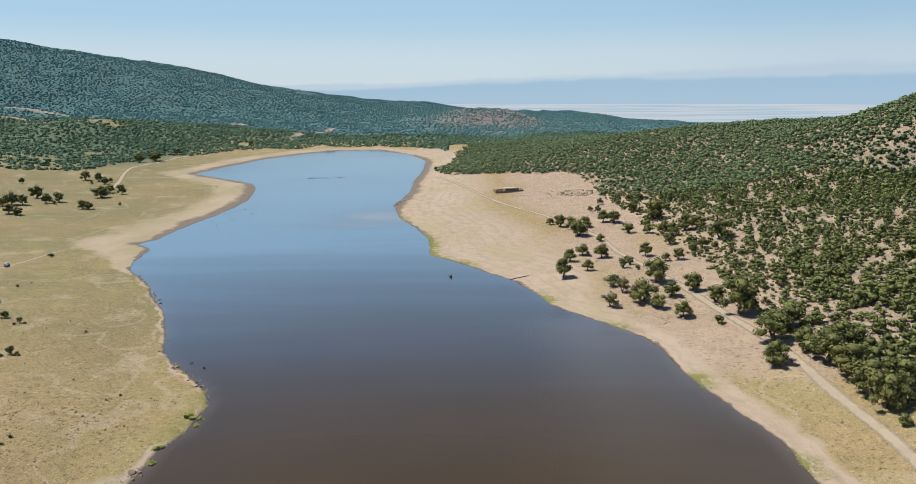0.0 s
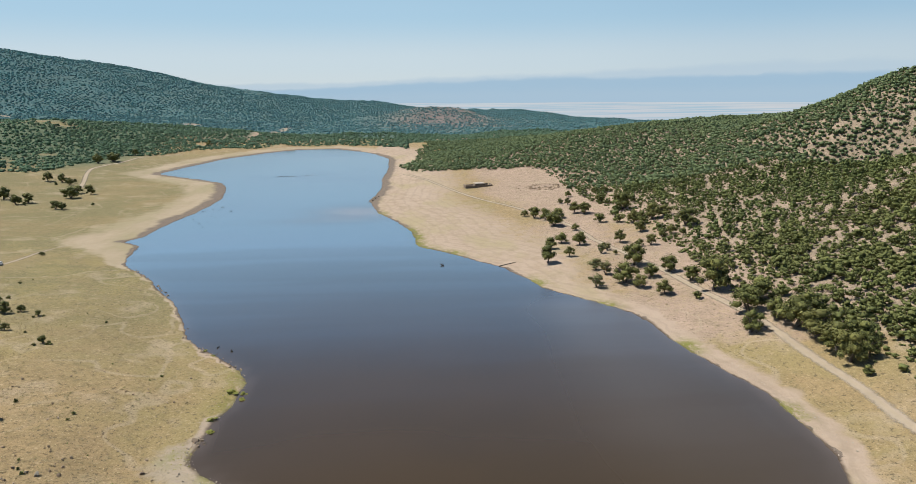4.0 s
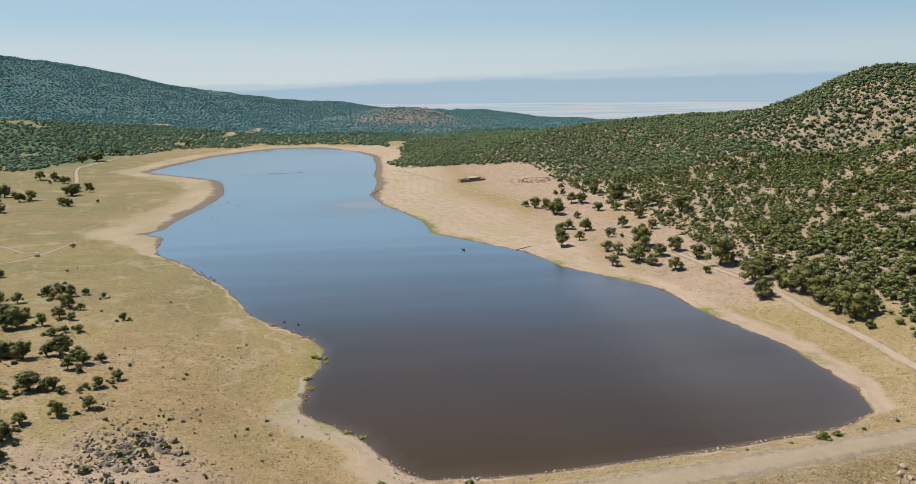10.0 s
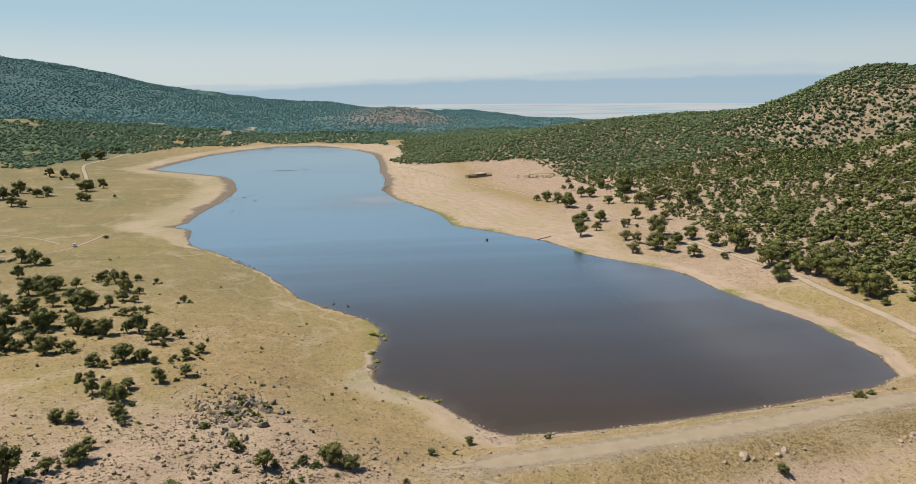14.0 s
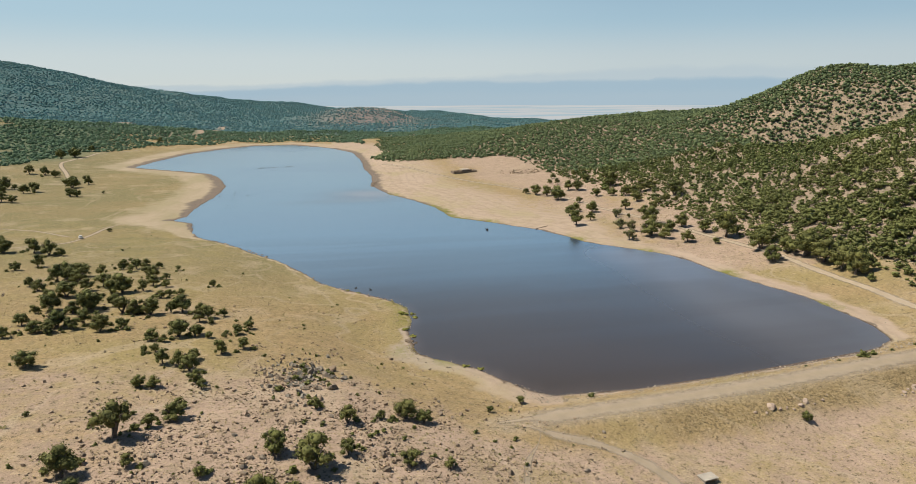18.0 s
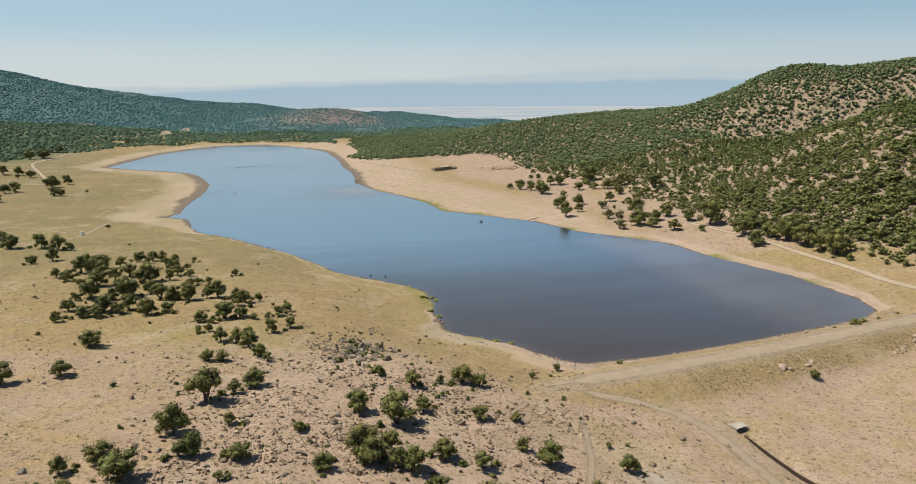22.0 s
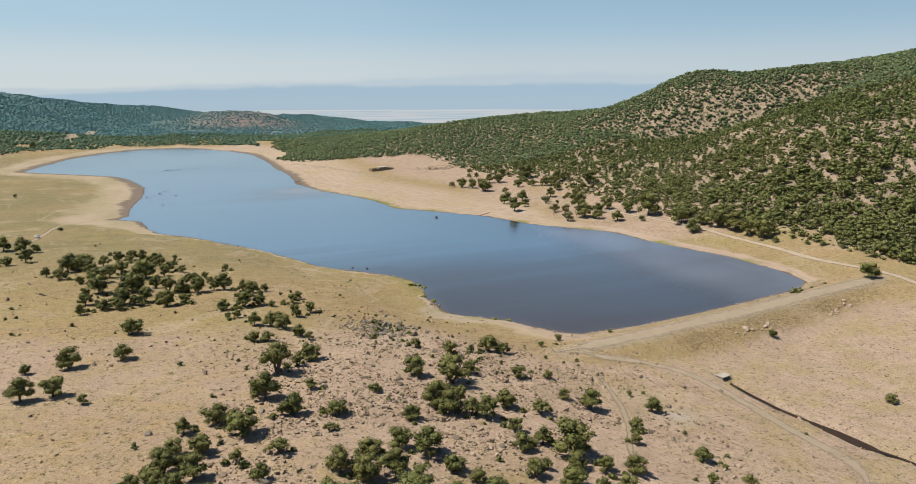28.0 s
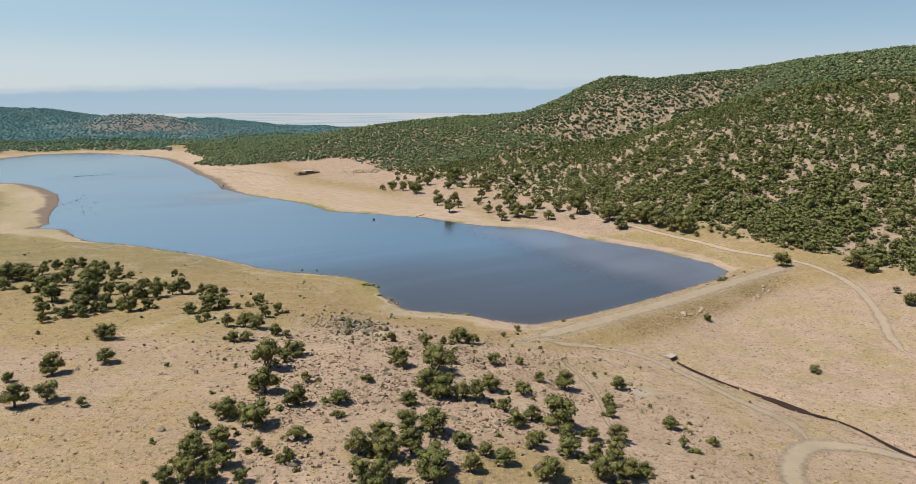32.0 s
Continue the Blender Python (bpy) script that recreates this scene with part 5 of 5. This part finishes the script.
scatter("withered_weeds", [(c * (1.2, 1.2, 0.3), f) for c, f in (tuft_shape(430 + i, 4) for i in range(4))], p[keep], np.exp(rng.normal(-1.0, 0.4, keep.sum())), WILT, "dark withered weeds dotted over the grassland", "weeds", rng)
p = rng.uniform((-20, 50), (66, 66), (6500, 2))
axis = np.interp(p[:, 0], [q[0] for q in CREST], [q[1] for q in CREST])
p = p[(p[:, 1] < axis - 3.2) & (p[:, 1] > axis - 9 - 3 * fractal(p[:, 0], p[:, 1], 9.0, 71)) & (fractal(p[:, 0], p[:, 1], 16.0, 73) > -0.3)]
scatter("grass_tufts", TUFTS, p, rng.uniform(0.2, 0.42, len(p)), STRAW, "dense dry tussocks on the dam's grassy face", "grass", rng)
p = np.concatenate([rng.normal((-56, 139), (3.5, 5), (500, 2)), rng.normal((-55, 127), (2, 3), (220, 2)), rng.normal((-60, 106), (2.5, 2), (80, 2)), rng.normal((-10, 290), (4, 7), (500, 2)), rng.normal((61.5, 112), (2, 2.5), (110, 2)), rng.normal((-74, 167), (5, 5), (90, 2)), rng.normal((-86, 195), (4, 8), (80, 2))])
s = shore_of(p[:, 0], p[:, 1])
p = p[(s > -1.5) & (s < 4)]
scatter("water_weed", TUFTS, p, rng.uniform(0.25, 0.55, len(p)), WEED, "yellow-green weeds at the water's edge", "weeds", rng, 0.0, 0.0, (0.3, 0.5))

BANKS = smooth_line(BANK_WEST[1:22], 1.0)
p = BANKS[rng.integers(len(BANKS), size=1500)] + rng.normal(0, 1.6, (1500, 2))
s = shore_of(p[:, 0], p[:, 1])
p = p[(s > -0.9) & (s < 2.2) & (fractal(p[:, 0], p[:, 1], 11.0, 91) > 0.0) & (np.hypot(p[:, 0] + 55, p[:, 1] - 132) > 14)]
scatter("shore_stones", STONES, p, np.exp(rng.normal(-0.9, 0.4, len(p))), STONE, "dark wet stones along the western waterline", "stones", rng, 0.05, 0.2)

WEED_CLUMP = [mesh_of("weed_clump", (c * (1.3, 1.3, 0.45) - (0, 0, 0.12), f), LEAF_WEED) for c, f in (crown_shape(np.random.default_rng(330 + i), 150, 0.1, 3) for i in range(3))]
for x, y, size in WEED_SPOTS:
    ob = new("weed_clump", WEED_CLUMP[rng.integers(3)])
    ob.matrix_world = Matrix.LocRotScale((x, y, max(ground_z(x, y), 0.0) - 0.05), Euler((0, 0, rng.uniform(0, 6.28))), (size, size, size * 0.8))
    tagged(ob, "yellow-green clump of weeds growing at the waterline", "weeds", "weed clumps of the shore")
for i in range(20):
    u = rng.uniform()
    boulder(-36.5 + 4 * u + rng.normal(0, 1.0), 392 + 22 * u + rng.normal(0, 1.5), rng.uniform(0.8, 2.0), "dark wet boulder heaped at the eastern headland", "boulders of the headland")
for i in range(4):
    boulder(-20.2 + rng.normal(0, 0.9), 37.6 + rng.normal(0, 0.5), rng.uniform(0.4, 0.8), "dark stone lying beside the concrete valve box", "stones at the valve box", "stone")

# ---- the ditch below the dam ----
line = smooth_line(DITCH, 1.0)
t = np.gradient(line, axis=0)
side = np.stack([t[:, 1], -t[:, 0]], 1) / np.hypot(*t.T)[:, None]
half = np.interp(line[:, 1], [-30, -8, 3, 8.5, 10, 13, 16, 20, 24, 30, 34, 39], [0.4, 0.4, 0.4, 0.35, 1.2, 1.35, 1.25, 0.7, 0.45, 0.35, 0.28, 0.15])
zc = height(line[:, 0], line[:, 1]) + 0.42
co = np.stack([np.c_[line + side * (half * f)[:, None], zc] for f in (-1, 0, 1)], 1).reshape(-1, 3)
k = (np.arange(len(line) - 1)[:, None] * 3 + np.arange(2)).ravel()
tagged(new("ditch_water", mesh_of("ditch_water", (co, np.stack([k, k + 1, k + 4, k + 3], 1)), plain_material("ditch_mud_water", (0.05, 0.032, 0.022), (0.035, 0.024, 0.017), 2.0, 0.6, 0.01, 0.05))), "narrow ditch of dark standing water below the dam", "water", kind="structure")


# ---- buildings ----
def block(size, at=(0, 0, 0), turn=0.0, bevel=0.04, jag=0.0, seed=0):
    """A box with eased edges, its foot at the given place; jag makes the top uneven, as a ruined wall is."""
    bm = bmesh.new()
    bmesh.ops.create_cube(bm, size=1)
    bmesh.ops.scale(bm, vec=size, verts=bm.verts)
    if jag:
        bmesh.ops.subdivide_edges(bm, edges=[e for e in bm.edges if abs(e.verts[0].co.x - e.verts[1].co.x) > size[0] * 0.9], cuts=9)
        r = random.Random(seed)
        drop = {}
        for v in bm.verts:
            if v.co.z > 0:
                v.co.z -= drop.setdefault(round(v.co.x, 3), r.uniform(0, jag))
    else:
        bmesh.ops.bevel(bm, geom=bm.edges[:], offset=bevel, segments=2, affect="EDGES")
    bmesh.ops.translate(bm, vec=(0, 0, size[2] / 2), verts=bm.verts)
    bmesh.ops.transform(bm, matrix=Matrix.Translation(at) @ Matrix.Rotation(turn, 4, "Z"), verts=bm.verts)
    return bm


def bm_part(name, bm, material, parent, label=""):
    me = bpy.data.meshes.new(name)
    bm.to_mesh(me)
    bm.free()
    me.materials.append(material)
    return part(name, me, parent, label)


CONCRETE = plain_material("weathered_concrete", (0.42, 0.36, 0.285), (0.31, 0.27, 0.215), 0.8)
RUBBLE = plain_material("rubble_wall", (0.33, 0.25, 0.18), (0.16, 0.12, 0.09), 0.5, 0.95, 0.08)
ROOF = plain_material("old_roof", (0.50, 0.42, 0.34), (0.34, 0.27, 0.21), 0.9)

hut = tagged(new("valve_house"), "low concrete valve box with pale slab lid beside ditch", "hut")
hut.matrix_world = pose(-20.6, 40.9, ground_z(-20.6, 40.9) - 0.3, 0, 0, 8)
for x in (-1.25, 1.25):
    bm_part("side_wall", block((0.25, 1.7, 0.85), (x * 0.92, 0, 0)), CONCRETE, hut)
bm_part("back_wall", block((2.0, 0.25, 0.85), (0, 0.72, 0)), CONCRETE, hut)
lid = bm_part("slab_lid", block((2.8, 2.0, 0.16), (0, 0, 0.85)), CONCRETE, hut, "pale weathered concrete slab")

barn = tagged(new("ruined_barn"), "long low ruined stone barn under a broken roof", "ruin")
barn.matrix_world = pose(31.5, 428, ground_z(31.5, 428) - 0.2, 0, 0, 12)
bm_part("wall", block((18, 0.7, 2.0), (0, -2.6, 0), 0, jag=0.7, seed=1), RUBBLE, barn, "crumbling rubble wall")
bm_part("wall", block((16, 0.7, 2.3), (-0.5, 2.6, 0), 0, jag=0.8, seed=2), RUBBLE, barn, "crumbling rubble wall")
for x in (-8.7, -2.5, 4.5, 8.6):
    bm_part("cross_wall", block((5.2, 0.6, 2.2), (x, 0, 0), radians(90), jag=0.5, seed=int(x * 3 + 40)), RUBBLE, barn)
bm_part("roof", block((6.6, 5.9, 0.25), (1.0, 0.4, 2.5)), ROOF, barn, "pale flat earth roof")
p = np.concatenate([np.stack([72 + 9 * np.cos(a) + rng.normal(0, 0.6, 60), 412 + 9 * np.sin(a) + rng.normal(0, 0.6, 60)], 1) for a in (np.linspace(0, 6.28, 60),)] + [rng.normal((70, 411), (7, 5), (60, 2))])
scatter("fallen_walls", STONES, p, rng.uniform(0.7, 1.6, len(p)), STONE, "tumbled stone rings of old sheepfolds", "stones", rng, 0.1, 0.2)

# ---- the car on the western meadow ----
PAINT = plain_material("dusty_car_paint", (0.62, 0.6, 0.56), (0.5, 0.47, 0.43), 0.8, 0.45, 0.0, 0.4)
PANE = plain_material("dark_car_glass", (0.03, 0.035, 0.04), (0.025, 0.03, 0.035), 1.0, 0.1, 0.0, 0.5)
TYRE = plain_material("black_rubber", (0.03, 0.03, 0.03), (0.02, 0.02, 0.02), 0.2)
RIM = plain_material("dull_steel", (0.35, 0.35, 0.36), (0.28, 0.28, 0.29), 0.2, 0.4)
car = tagged(new("car"), "small dusty off-white car parked where two dirt paths meet", "car")
car.matrix_world = pose(-168.3, 250.2, ground_z(-168.3, 250.2) + 0.04, 0, 0, 20) @ Matrix.Scale(0.86, 4)
bm_part("body", block((1.64, 3.9, 0.62), (0, 0, 0.28), 0, 0.12), PAINT, car)
cabin = block((1.46, 2.2, 0.58), (0, -0.25, 0.86), 0, 0.1)
for v in cabin.verts:
    if v.co.z > 1.2:
        v.co.x, v.co.y = v.co.x * 0.84, (v.co.y + 0.25) * 0.72 - 0.3
bm_part("cabin", cabin, PAINT, car)
for at, size in (((0, 0.74, 0.95), (1.2, 0.1, 0.3)), ((0, -1.2, 0.95), (1.15, 0.1, 0.28)), ((-0.68, -0.25, 0.95), (0.1, 1.5, 0.28)), ((0.68, -0.25, 0.95), (0.1, 1.5, 0.28))):
    bm_part("window", block(size, at, 0, 0.02), PANE, car, "dark glass")
for x in (-0.74, 0.74):
    for y in (-1.2, 1.25):
        wheel = bm_part("wheel", block((0.19, 0.6, 0.6), (x, y, 0), 0, 0.16), TYRE, car)
        bm_part("rim", block((0.2, 0.34, 0.34), (x * 1.02, y, 0.13), 0, 0.09), RIM, wheel)

# ---- things in the lake ----
SNAG = plain_material("wet_dead_wood", (0.07, 0.055, 0.045), (0.035, 0.03, 0.025), 0.3)


def snag(x, y, size, label):
    r = np.random.default_rng(int(abs(x * 7 + y * 3)))
    root = tagged(new("snag"), label, "dead branch")
    root.matrix_world = pose(x, y, -0.1, 0, 0, r.uniform(0, 360))
    for i in range(5):
        a = r.uniform(0, 6.28)
        end = np.array([np.cos(a), np.sin(a), r.uniform(0.3, 1.0)]) * size * r.uniform(0.4, 0.8)
        part("branch", mesh_of("branch", tube([(0, 0, -0.2), end * 0.5 + (0, 0, 0.06), end], [0.16 * size, 0.1 * size, 0.03]), SNAG, True), root)
    return root


snag(-2.4, 240.5, 1.6, "dark tangled stump sticking out of the water")
snag(-62, 158.5, 0.9, "small dark stump near the western bank")
snag(-66.5, 161.5, 0.8, "small dark stump near the western bank")
for i in range(26):
    snag(rng.normal(-120, 4.0), rng.uniform(325, 425), rng.uniform(0.35, 0.85), "drowned dark bush stub off the western cape")
pole = tagged(new("driftwood"), "pale driftwood pole lying at the waterline", "driftwood")
part("pole", mesh_of("pole", tube([(18.5, 236.5, 0.15), (22, 238.5, 0.3), (25.5, 240, 0.6)], [0.14, 0.18, 0.1]), BARK, True), pole)
p = np.concatenate([np.stack([np.linspace(-118, -70, 110), np.interp(np.linspace(-118, -70, 110), [-118, -96, -70], [525, 527, 541]) + rng.normal(0, 1.5, 110)], 1), rng.normal((-45, 575), (4, 2), (30, 2)), rng.normal((-121, 390), (3, 32), (24, 2)), rng.uniform((-190, 560), (-120, 700), (40, 2))])
p = p[(shore_of(p[:, 0], p[:, 1]) < -21) & (fractal(p[:, 0], p[:, 1], 9.0, 95) > -0.15)]
me = scatter("drowned_hedge", TUFTS, p, rng.uniform(0.6, 1.5, len(p)), SNAG, "broken line of dark drowned brush in the upper lake", "brush", rng, 0.0, 0.0, (0.3, 0.55))
me.location.z = 2.5
